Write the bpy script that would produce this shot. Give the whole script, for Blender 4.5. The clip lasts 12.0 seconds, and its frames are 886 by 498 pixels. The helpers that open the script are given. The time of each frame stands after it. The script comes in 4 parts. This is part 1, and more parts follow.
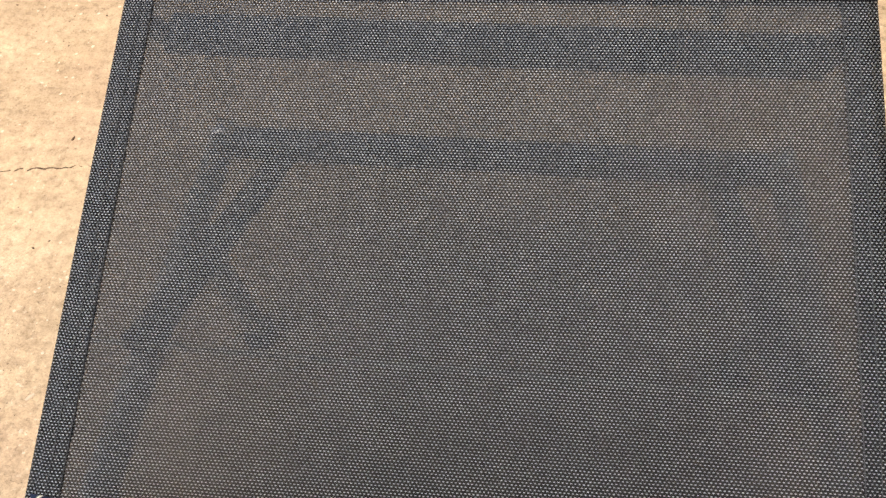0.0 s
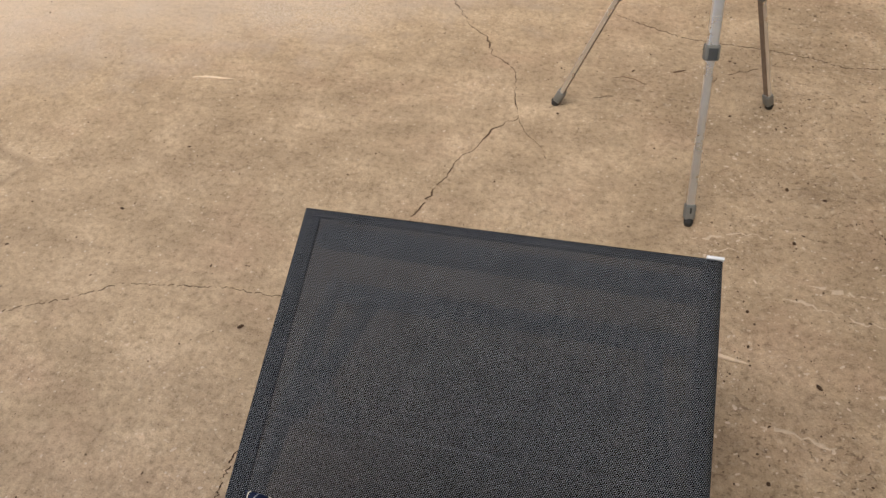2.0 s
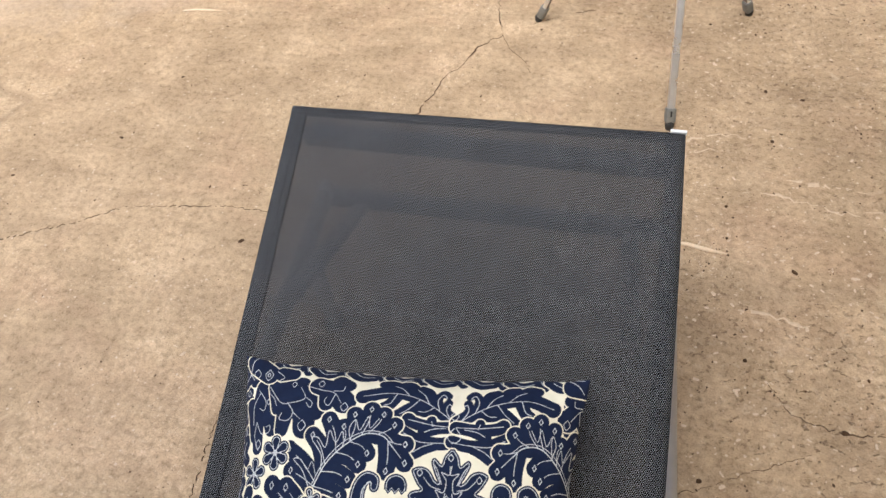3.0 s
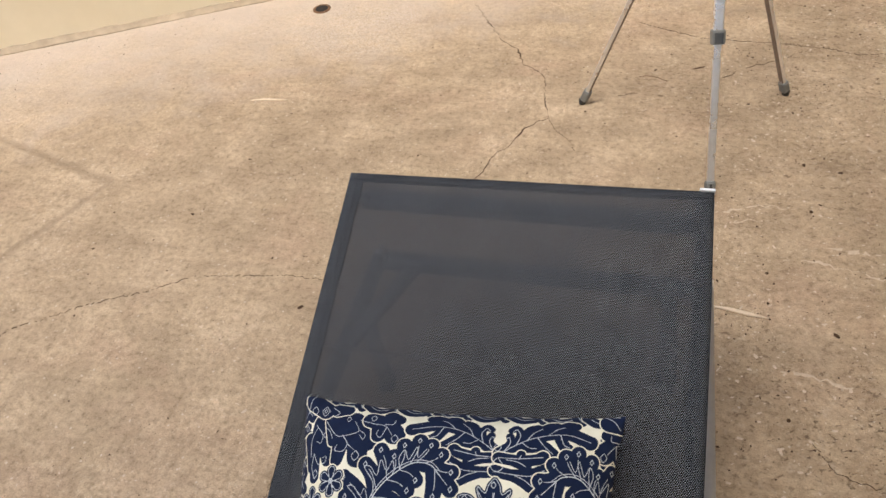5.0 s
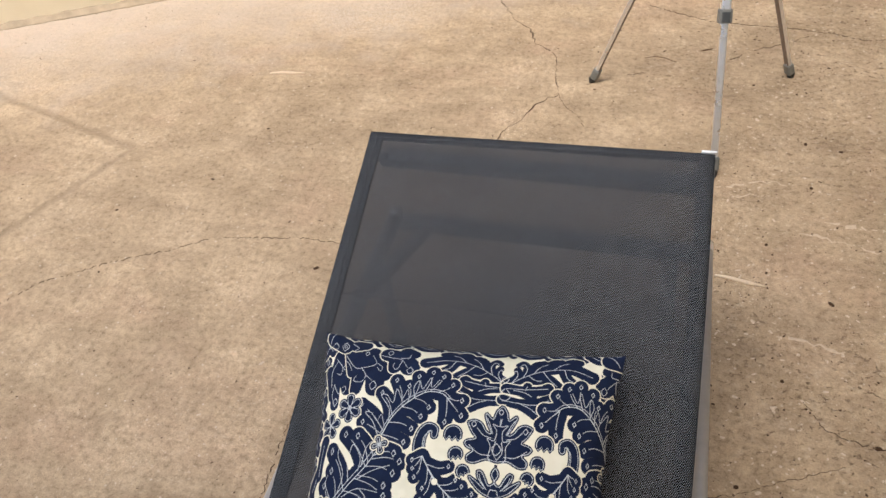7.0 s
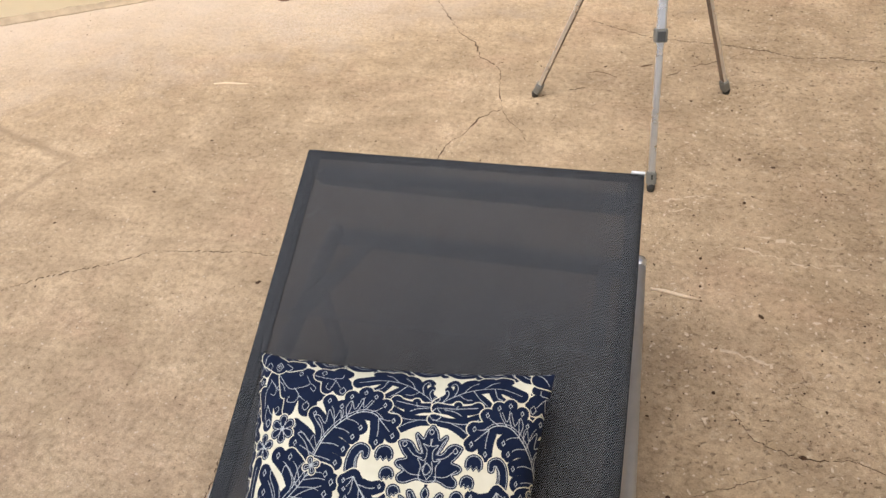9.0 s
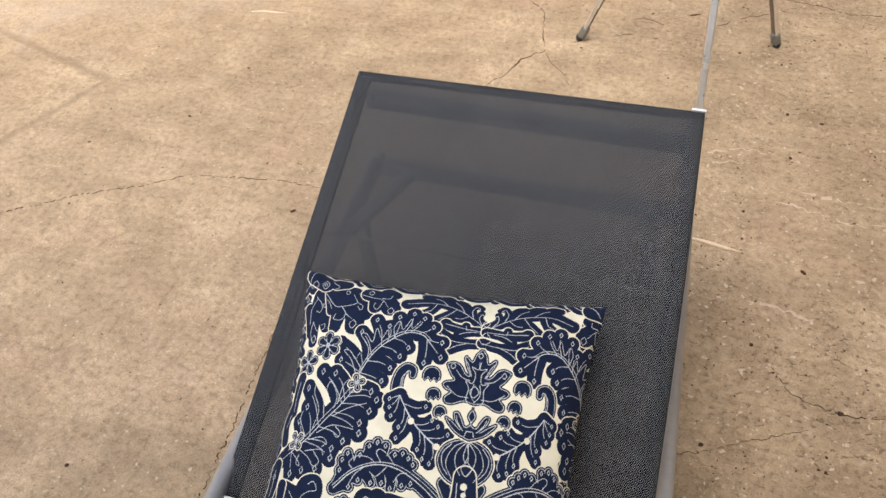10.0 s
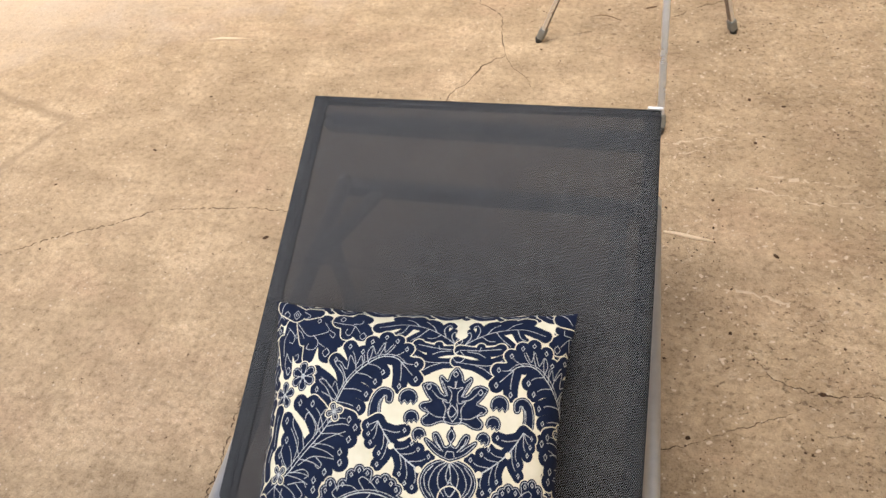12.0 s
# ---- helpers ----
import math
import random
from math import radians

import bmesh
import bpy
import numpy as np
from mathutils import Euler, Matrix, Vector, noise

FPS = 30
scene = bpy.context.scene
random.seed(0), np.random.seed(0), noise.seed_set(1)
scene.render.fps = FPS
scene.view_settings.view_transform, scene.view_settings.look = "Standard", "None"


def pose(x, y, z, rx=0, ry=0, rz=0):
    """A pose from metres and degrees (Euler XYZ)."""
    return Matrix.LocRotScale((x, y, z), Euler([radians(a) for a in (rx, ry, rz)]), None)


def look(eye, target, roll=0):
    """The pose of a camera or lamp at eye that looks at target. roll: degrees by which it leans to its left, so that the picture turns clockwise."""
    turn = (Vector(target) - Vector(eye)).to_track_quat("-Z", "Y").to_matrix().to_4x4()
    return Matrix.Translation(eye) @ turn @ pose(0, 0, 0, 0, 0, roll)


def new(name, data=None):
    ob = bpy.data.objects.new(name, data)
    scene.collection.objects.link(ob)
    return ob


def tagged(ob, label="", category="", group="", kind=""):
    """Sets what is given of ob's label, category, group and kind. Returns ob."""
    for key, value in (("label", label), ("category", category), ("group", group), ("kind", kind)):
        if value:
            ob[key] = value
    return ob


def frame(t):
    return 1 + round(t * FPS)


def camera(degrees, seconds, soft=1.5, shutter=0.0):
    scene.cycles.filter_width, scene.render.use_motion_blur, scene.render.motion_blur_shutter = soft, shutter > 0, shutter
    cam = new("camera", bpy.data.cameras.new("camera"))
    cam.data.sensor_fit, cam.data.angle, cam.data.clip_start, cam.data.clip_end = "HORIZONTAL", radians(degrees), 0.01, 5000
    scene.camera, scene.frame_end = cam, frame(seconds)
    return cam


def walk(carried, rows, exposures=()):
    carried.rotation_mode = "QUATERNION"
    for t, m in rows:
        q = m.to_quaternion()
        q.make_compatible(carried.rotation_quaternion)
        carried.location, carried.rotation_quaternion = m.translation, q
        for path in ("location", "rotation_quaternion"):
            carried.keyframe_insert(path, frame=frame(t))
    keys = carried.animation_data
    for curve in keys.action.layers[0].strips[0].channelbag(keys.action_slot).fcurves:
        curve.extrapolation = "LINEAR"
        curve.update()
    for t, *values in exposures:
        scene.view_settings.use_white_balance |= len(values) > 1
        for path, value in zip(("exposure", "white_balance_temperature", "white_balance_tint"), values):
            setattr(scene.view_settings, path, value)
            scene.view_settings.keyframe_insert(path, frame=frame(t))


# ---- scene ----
cam = camera(56.0, 12.0)
PATH = [
    (0, (0.063, -0.096, 0.997), (-0.171, 1.066, -0.614), -5.4),
    (0.5, (0.074, -0.112, 1.066), (-0.138, 1.082, -0.524), -4.2),
    (1, (0.085, -0.171, 1.209), (-0.097, 1.03, -0.379), -1.2),
    (1.5, (0.097, -0.313, 1.349), (-0.164, 0.947, -0.183), -0.1),
    (2, (0.118, -0.372, 1.428), (-0.218, 0.976, -0.01), -1.7),
    (2.5, (0.151, -0.406, 1.396), (-0.161, 0.871, -0.111), -3.7),
    (2.7, (0.181, -0.434, 1.404), (-0.142, 0.817, -0.122), -4.2),
    (4.3, (0.162, -0.678, 1.431), (-0.198, 0.749, 0.077), -5.4),
    (4.5, (0.174, -0.664, 1.439), (-0.216, 0.765, 0.096), -5.0),
    (5, (0.217, -0.594, 1.44), (-0.268, 0.801, 0.091), -7.9),
    (5.5, (0.248, -0.638, 1.477), (-0.294, 0.744, 0.137), -10.8),
    (6, (0.258, -0.661, 1.46), (-0.298, 0.727, 0.131), -12.1),
    (6.5, (0.25, -0.674, 1.448), (-0.291, 0.697, 0.097), -10.1),
    (6.7, (0.24, -0.683, 1.45), (-0.282, 0.693, 0.095), -8.9),
    (8.3, (0.217, -0.718, 1.436), (-0.236, 0.647, 0.047), -1.1),
    (8.5, (0.228, -0.703, 1.447), (-0.212, 0.671, 0.062), -2.0),
    (9, (0.262, -0.683, 1.475), (-0.131, 0.727, 0.112), -4.2),
    (9.5, (0.229, -0.716, 1.425), (-0.148, 0.669, 0.033), -1.9),
    (10, (0.207, -0.712, 1.424), (-0.202, 0.62, -0.011), -2.1),
    (10.5, (0.202, -0.73, 1.435), (-0.216, 0.59, -0.009), -2.0),
    (11, (0.197, -0.719, 1.424), (-0.203, 0.588, -0.036), -2.3),
    (11.5, (0.214, -0.694, 1.424), (-0.152, 0.624, -0.035), -4.1),
    (12, (0.232, -0.69, 1.438), (-0.147, 0.656, 0.008), -6.0),
]
EXPOSURES = [(0.0, 0.95, 6500, 8), (0.5, 0.65, 6600, 8), (1.0, 0.4, 6600, 8), (1.5, 0.17, 6600, 8), (2.0, -0.2, 6000, 8), (2.5, 0.38, 5900, 8),
             (4.5, 0.24, 5900, 8), (5.0, 0.08, 5900, 8), (5.5, 0.15, 5900, 8), (6.5, 0.16, 5900, 8), (9.0, 0.22, 5950, 8), (9.5, 0.24, 5950, 8), (11.0, 0.43, 6050, 8), (12.0, 0.38, 6150, 8)]
walk(cam, [(t, look(eye, target, roll)) for t, eye, target, roll in PATH], EXPOSURES)

# ---- daylight: a bright overcast sky, brightest over the open side of the yard ----
world = bpy.data.worlds.new("sky")
scene.world = world
world.use_nodes = True
wn = world.node_tree.nodes
sky = wn.new("ShaderNodeTexSky")
sky.sky_type = "NISHITA"
sky.sun_disc = False
SUN_ELEVATION, SUN_AZIMUTH = radians(60), radians(-160)
sky.sun_elevation, sky.sun_rotation = SUN_ELEVATION, SUN_AZIMUTH
sky.air_density, sky.dust_density, sky.ozone_density = 1.0, 6.0, 1.0
wn["Background"].inputs["Strength"].default_value = 0.15
world.node_tree.links.new(sky.outputs[0], wn["Background"].inputs["Color"])
sun_data = bpy.data.lights.new("sun", "SUN")
sun_data.energy, sun_data.angle, sun_data.color = 1.5, radians(40), (1.0, 0.95, 0.88)
sun = new("sun", sun_data)
sun_way = Vector((math.sin(SUN_AZIMUTH) * math.cos(SUN_ELEVATION), math.cos(SUN_AZIMUTH) * math.cos(SUN_ELEVATION), math.sin(SUN_ELEVATION)))
sun.matrix_world = look(sun_way * 20, (0, 0, 0))

# ---- small helpers ----
def node_mat(name):
    m = bpy.data.materials.new(name)
    m.use_nodes = True
    return m, m.node_tree.nodes, m.node_tree.links, m.node_tree.nodes["Principled BSDF"]


def add(nodes, kind, **values):
    n = nodes.new(kind)
    for key, value in values.items():
        n.inputs[key].default_value = value
    return n


def ramp(nodes, stops):
    n = nodes.new("ShaderNodeValToRGB")
    els = n.color_ramp.elements
    while len(els) < len(stops):
        els.new(0.5)
    for e, (at, col) in zip(els, stops):
        e.position, e.color = at, (*col, 1)
    return n


def math_node(nodes, links, op, a, b=None, c=None):
    n = nodes.new("ShaderNodeMath")
    n.operation = op
    for slot, v in enumerate((a, b, c)):
        if v is None:
            continue
        if isinstance(v, (int, float)):
            n.inputs[slot].default_value = v
        else:
            links.new(v, n.inputs[slot])
    return n.outputs[0]


def mix_col(nodes, links, fac, a, b, blend="MIX"):
    n = nodes.new("ShaderNodeMix")
    n.data_type, n.blend_type = "RGBA", blend
    for slot, v in ((0, fac), (6, a), (7, b)):
        if isinstance(v, (int, float)):
            n.inputs[slot].default_value = v
        elif isinstance(v, tuple):
            n.inputs[slot].default_value = (*v, 1)
        else:
            links.new(v, n.inputs[slot])
    return n.outputs[2]


def coords(nodes, links, scale=(1, 1, 1), kind="Object"):
    tc = nodes.new("ShaderNodeTexCoord")
    mp = nodes.new("ShaderNodeMapping")
    mp.inputs["Scale"].default_value = scale
    links.new(tc.outputs[kind], mp.inputs[0])
    return mp.outputs[0]


def noise_tex(nodes, links, vec, scale, detail=4.0, rough=0.55, distort=0.0):
    n = add(nodes, "ShaderNodeTexNoise", Scale=scale, Detail=detail, Roughness=rough, Distortion=distort)
    links.new(vec, n.inputs["Vector"])
    return n.outputs["Fac"]


def bump(nodes, links, bsdf, height, strength, distance):
    n = add(nodes, "ShaderNodeBump", Strength=strength, Distance=distance)
    links.new(height, n.inputs["Height"])
    links.new(n.outputs[0], bsdf.inputs["Normal"])
    return n


# ---- materials ----
def concrete_material():
    m, n, l, b = node_mat("worn tan concrete")
    v = coords(n, l)
    large = noise_tex(n, l, v, 1.3, 5, 0.6, 0.4)
    mid = noise_tex(n, l, v, 6.0, 8, 0.65, 0.3)
    fine = noise_tex(n, l, v, 60.0, 6, 0.7)
    grit = noise_tex(n, l, v, 260.0, 3, 0.7)
    base = ramp(n, [(0.25, (0.36, 0.265, 0.165)), (0.5, (0.46, 0.345, 0.22)), (0.75, (0.56, 0.43, 0.285))])
    l.new(mid, base.inputs[0])
    tone = ramp(n, [(0.3, (0.80, 0.78, 0.76)), (0.7, (1.12, 1.12, 1.12))])
    l.new(large, tone.inputs[0])
    col = mix_col(n, l, 1.0, base.outputs[0], tone.outputs[0], "MULTIPLY")
    # pinkish and pale trowelled patches
    pink = ramp(n, [(0.52, (0, 0, 0)), (0.72, (1, 1, 1))])
    l.new(noise_tex(n, l, coords(n, l, (1, 1.6, 1)), 2.4, 5, 0.6, 0.6), pink.inputs[0])
    col = mix_col(n, l, math_node(n, l, "MULTIPLY", pink.outputs[0], 0.35), col, (0.50, 0.33, 0.22))
    # fine grain
    speck = ramp(n, [(0.30, (0.62, 0.60, 0.57)), (0.5, (1, 1, 1)), (0.72, (1.16, 1.16, 1.15))])
    l.new(fine, speck.inputs[0])
    col = mix_col(n, l, 1.0, col, speck.outputs[0], "MULTIPLY")
    sp2 = ramp(n, [(0.30, (0.50, 0.48, 0.46)), (0.46, (1, 1, 1)), (0.56, (1, 1, 1)), (0.72, (1.35, 1.34, 1.32))])
    l.new(grit, sp2.inputs[0])
    col = mix_col(n, l, 0.8, col, sp2.outputs[0], "MULTIPLY")
    # flaked skin: small pale scabs and darker bare spots, in drifts
    drift = ramp(n, [(0.42, (0.25, 0.25, 0.25)), (0.60, (1, 1, 1))])
    l.new(noise_tex(n, l, v, 3.1, 4, 0.6, 0.5), drift.inputs[0])
    flake = noise_tex(n, l, v, 105.0, 5, 0.75, 0.6)
    scab = ramp(n, [(0.585, (0, 0, 0)), (0.63, (1, 1, 1))])
    l.new(flake, scab.inputs[0])
    col = mix_col(n, l, math_node(n, l, "MULTIPLY", math_node(n, l, "MULTIPLY", scab.outputs[0], drift.outputs[0]), 0.55), col, (0.72, 0.59, 0.43))
    bare = ramp(n, [(0.385, (1, 1, 1)), (0.42, (0, 0, 0))])
    l.new(flake, bare.inputs[0])
    col = mix_col(n, l, math_node(n, l, "MULTIPLY", math_node(n, l, "MULTIPLY", bare.outputs[0], drift.outputs[0]), 0.5), col, (0.24, 0.165, 0.10))
    patch = ramp(n, [(0.30, (0.83, 0.81, 0.78)), (0.5, (1, 1, 1)), (0.70, (1.12, 1.12, 1.11))])
    l.new(noise_tex(n, l, coords(n, l, (1, 0.8, 1)), 11.0, 6, 0.7, 0.9), patch.inputs[0])
    col = mix_col(n, l, 0.75, col, patch.outputs[0], "MULTIPLY")
    streak = ramp(n, [(0.35, (0.90, 0.89, 0.88)), (0.65, (1.08, 1.08, 1.07))])
    l.new(noise_tex(n, l, coords(n, l, (0.8, 3.2, 1)), 3.5, 6, 0.65, 0.8), streak.inputs[0])
    col = mix_col(n, l, 1.0, col, streak.outputs[0], "MULTIPLY")
    # pale aggregate showing through
    vor = add(n, "ShaderNodeTexVoronoi", Scale=55.0, Randomness=1.0)
    l.new(v, vor.inputs["Vector"])
    stone = math_node(n, l, "LESS_THAN", vor.outputs["Distance"], 0.16)
    sel = n.new("ShaderNodeSeparateColor")
    l.new(vor.outputs["Color"], sel.inputs[0])
    rare = math_node(n, l, "GREATER_THAN", sel.outputs[0], 0.80)
    col = mix_col(n, l, math_node(n, l, "MULTIPLY", math_node(n, l, "MULTIPLY", stone, rare), 0.6), col, (0.68, 0.57, 0.43))
    # small dark pits
    vor2 = add(n, "ShaderNodeTexVoronoi", Scale=85.0, Randomness=1.0)
    l.new(coords(n, l, (1.0, 1.25, 1)), vor2.inputs["Vector"])
    sel2 = n.new("ShaderNodeSeparateColor")
    l.new(vor2.outputs["Color"], sel2.inputs[0])
    pit = math_node(n, l, "MULTIPLY", math_node(n, l, "LESS_THAN", vor2.outputs["Distance"], 0.12), math_node(n, l, "GREATER_THAN", sel2.outputs[1], 0.84))
    col = mix_col(n, l, math_node(n, l, "MULTIPLY", pit, 0.75), col, (0.10, 0.065, 0.04))
    # worn ground where the cement skin is gone: open pits and grit
    where = n.new("ShaderNodeSeparateXYZ")
    l.new(v, where.inputs[0])
    worn = n.new("ShaderNodeMapRange")
    worn.inputs["From Min"].default_value, worn.inputs["From Max"].default_value = 0.42, 0.66
    l.new(math_node(n, l, "ADD", noise_tex(n, l, v, 1.7, 4, 0.6), math_node(n, l, "MULTIPLY", where.outputs[0], 0.16)), worn.inputs["Value"])
    holes = ramp(n, [(0.36, (1, 1, 1)), (0.395, (0, 0, 0))])
    l.new(noise_tex(n, l, coords(n, l, (1, 1.3, 1)), 58.0, 4, 0.6, 0.3), holes.inputs[0])
    open_pit = math_node(n, l, "MULTIPLY", holes.outputs[0], worn.outputs[0])
    col = mix_col(n, l, math_node(n, l, "MULTIPLY", open_pit, 0.7), col, (0.16, 0.105, 0.062))
    knob = ramp(n, [(0.56, (0, 0, 0)), (0.66, (1, 1, 1))])
    l.new(noise_tex(n, l, v, 48.0, 4, 0.65, 0.4), knob.inputs[0])
    col = mix_col(n, l, math_node(n, l, "MULTIPLY", math_node(n, l, "MULTIPLY", knob.outputs[0], worn.outputs[0]), 0.4), col, (0.62, 0.50, 0.36))
    # two shallow worn grooves that meet in a corner, the edge of an old patch
    grooves = None
    for (ax, ay), (bx, by), half in (((-2.4, 1.385), (-1.375, 1.06), 0.026), ((-1.70, 0.18), (-1.375, 1.06), 0.020)):
        dx, dy = bx - ax, by - ay
        size = math.hypot(dx, dy)
        side = n.new("ShaderNodeVectorMath")
        side.operation = "DOT_PRODUCT"
        side.inputs[1].default_value = (-dy / size, dx / size, 0)
        l.new(v, side.inputs[0])
        along = n.new("ShaderNodeVectorMath")
        along.operation = "DOT_PRODUCT"
        along.inputs[1].default_value = (dx / size, dy / size, 0)
        l.new(v, along.inputs[0])
        away = math_node(n, l, "SUBTRACT", side.outputs["Value"], (-dy * ax + dx * ay) / size)
        away = math_node(n, l, "ABSOLUTE", math_node(n, l, "ADD", away, math_node(n, l, "MULTIPLY", math_node(n, l, "SUBTRACT", mid, 0.5), 0.05)))
        band = n.new("ShaderNodeMapRange")
        band.interpolation_type = "SMOOTHSTEP"
        band.inputs["From Min"].default_value, band.inputs["From Max"].default_value = half, 0.0
        l.new(away, band.inputs["Value"])
        short = math_node(n, l, "LESS_THAN", along.outputs["Value"], (dx * bx + dy * by) / size + 0.005)
        one = math_node(n, l, "MULTIPLY", band.outputs[0], short)
        grooves = one if grooves is None else math_node(n, l, "MAXIMUM", grooves, one)
    col = mix_col(n, l, math_node(n, l, "MULTIPLY", math_node(n, l, "MULTIPLY", grooves, fine), 0.85), col, (0.24, 0.17, 0.105))
    # paler, pinkish colour towards the foot of the wall and round the drain
    off = n.new("ShaderNodeVectorMath")
    off.operation = "DOT_PRODUCT"
    off.inputs[1].default_value = (0.467, -0.884, 0)
    l.new(v, off.inputs[0])
    wall_pale = n.new("ShaderNodeMapRange")
    wall_pale.inputs["From Min"].default_value, wall_pale.inputs["From Max"].default_value = -2.602 + 0.75, -2.602 + 0.05
    l.new(math_node(n, l, "ADD", off.outputs["Value"], math_node(n, l, "MULTIPLY", math_node(n, l, "SUBTRACT", mid, 0.5), 1.2)), wall_pale.inputs["Value"])
    col = mix_col(n, l, math_node(n, l, "MULTIPLY", wall_pale.outputs[0], 0.65), col, (0.66, 0.555, 0.45))
    b.inputs["Roughness"].default_value = 0.9
    b.inputs["Specular IOR Level"].default_value = 0.25
    h = math_node(n, l, "ADD", math_node(n, l, "MULTIPLY", fine, 0.6), math_node(n, l, "MULTIPLY", mid, 1.4))
    h = math_node(n, l, "SUBTRACT", h, math_node(n, l, "MULTIPLY", grooves, 0.9))
    h = math_node(n, l, "SUBTRACT", h, math_node(n, l, "ADD", math_node(n, l, "MULTIPLY", pit, 0.8), math_node(n, l, "MULTIPLY", open_pit, 0.7)))
    # brushed rings in the cement round the drain
    tc = n.new("ShaderNodeTexCoord")
    gap = n.new("ShaderNodeVectorMath")
    gap.operation = "DISTANCE"
    gap.inputs[1].default_value = (-0.93, 2.06, 0)
    l.new(tc.outputs["Object"], gap.inputs[0])
    wave = math_node(n, l, "SINE", math_node(n, l, "ADD", math_node(n, l, "MULTIPLY", gap.outputs["Value"], 300.0), math_node(n, l, "MULTIPLY", mid, 140.0)))
    near = n.new("ShaderNodeMapRange")
    near.inputs["From Min"].default_value, near.inputs["From Max"].default_value = 0.30, 0.22
    l.new(gap.outputs["Value"], near.inputs["Value"])
    swirl = math_node(n, l, "MULTIPLY", math_node(n, l, "MULTIPLY", wave, near.outputs[0]), large)
    h = math_node(n, l, "ADD", h, math_node(n, l, "MULTIPLY", swirl, 0.12))
    col = mix_col(n, l, math_node(n, l, "MULTIPLY", math_node(n, l, "MAXIMUM", swirl, 0.0), 0.8), col, (0.74, 0.63, 0.50))
    l.new(col, b.inputs["Base Color"])
    bump(n, l, b, h, 0.8, 0.006)
    return m


def wall_material():
    m, n, l, b = node_mat("cream painted render")
    v = coords(n, l)
    c = ramp(n, [(0.3, (0.73, 0.62, 0.415)), (0.7, (0.82, 0.71, 0.49))])
    l.new(noise_tex(n, l, v, 3.0, 5, 0.6), c.inputs[0])
    l.new(c.outputs[0], b.inputs["Base Color"])
    b.inputs["Roughness"].default_value = 0.8
    bump(n, l, b, noise_tex(n, l, v, 120.0, 4, 0.6), 0.2, 0.003)
    return m


def plain_material(name, colour, roughness, metallic=0.0, vary=0.15, scale=40.0, relief=0.1, gloss=0.5):
    m, n, l, b = node_mat(name)
    v = coords(n, l)
    lo, hi = tuple(c * (1 - vary) for c in colour), tuple(min(1, c * (1 + vary)) for c in colour)
    c = ramp(n, [(0.3, lo), (0.7, hi)])
    f = noise_tex(n, l, v, scale, 6, 0.65)
    l.new(f, c.inputs[0])
    l.new(c.outputs[0], b.inputs["Base Color"])
    r = ramp(n, [(0.3, (roughness * 0.8,) * 3), (0.7, (min(1, roughness * 1.2),) * 3)])
    l.new(noise_tex(n, l, v, scale * 0.3, 4), r.inputs[0])
    l.new(r.outputs[0], b.inputs["Roughness"])
    b.inputs["Metallic"].default_value = metallic
    b.inputs["Specular IOR Level"].default_value = gloss
    bump(n, l, b, noise_tex(n, l, v, scale * 6, 3), relief, 0.001)
    return m


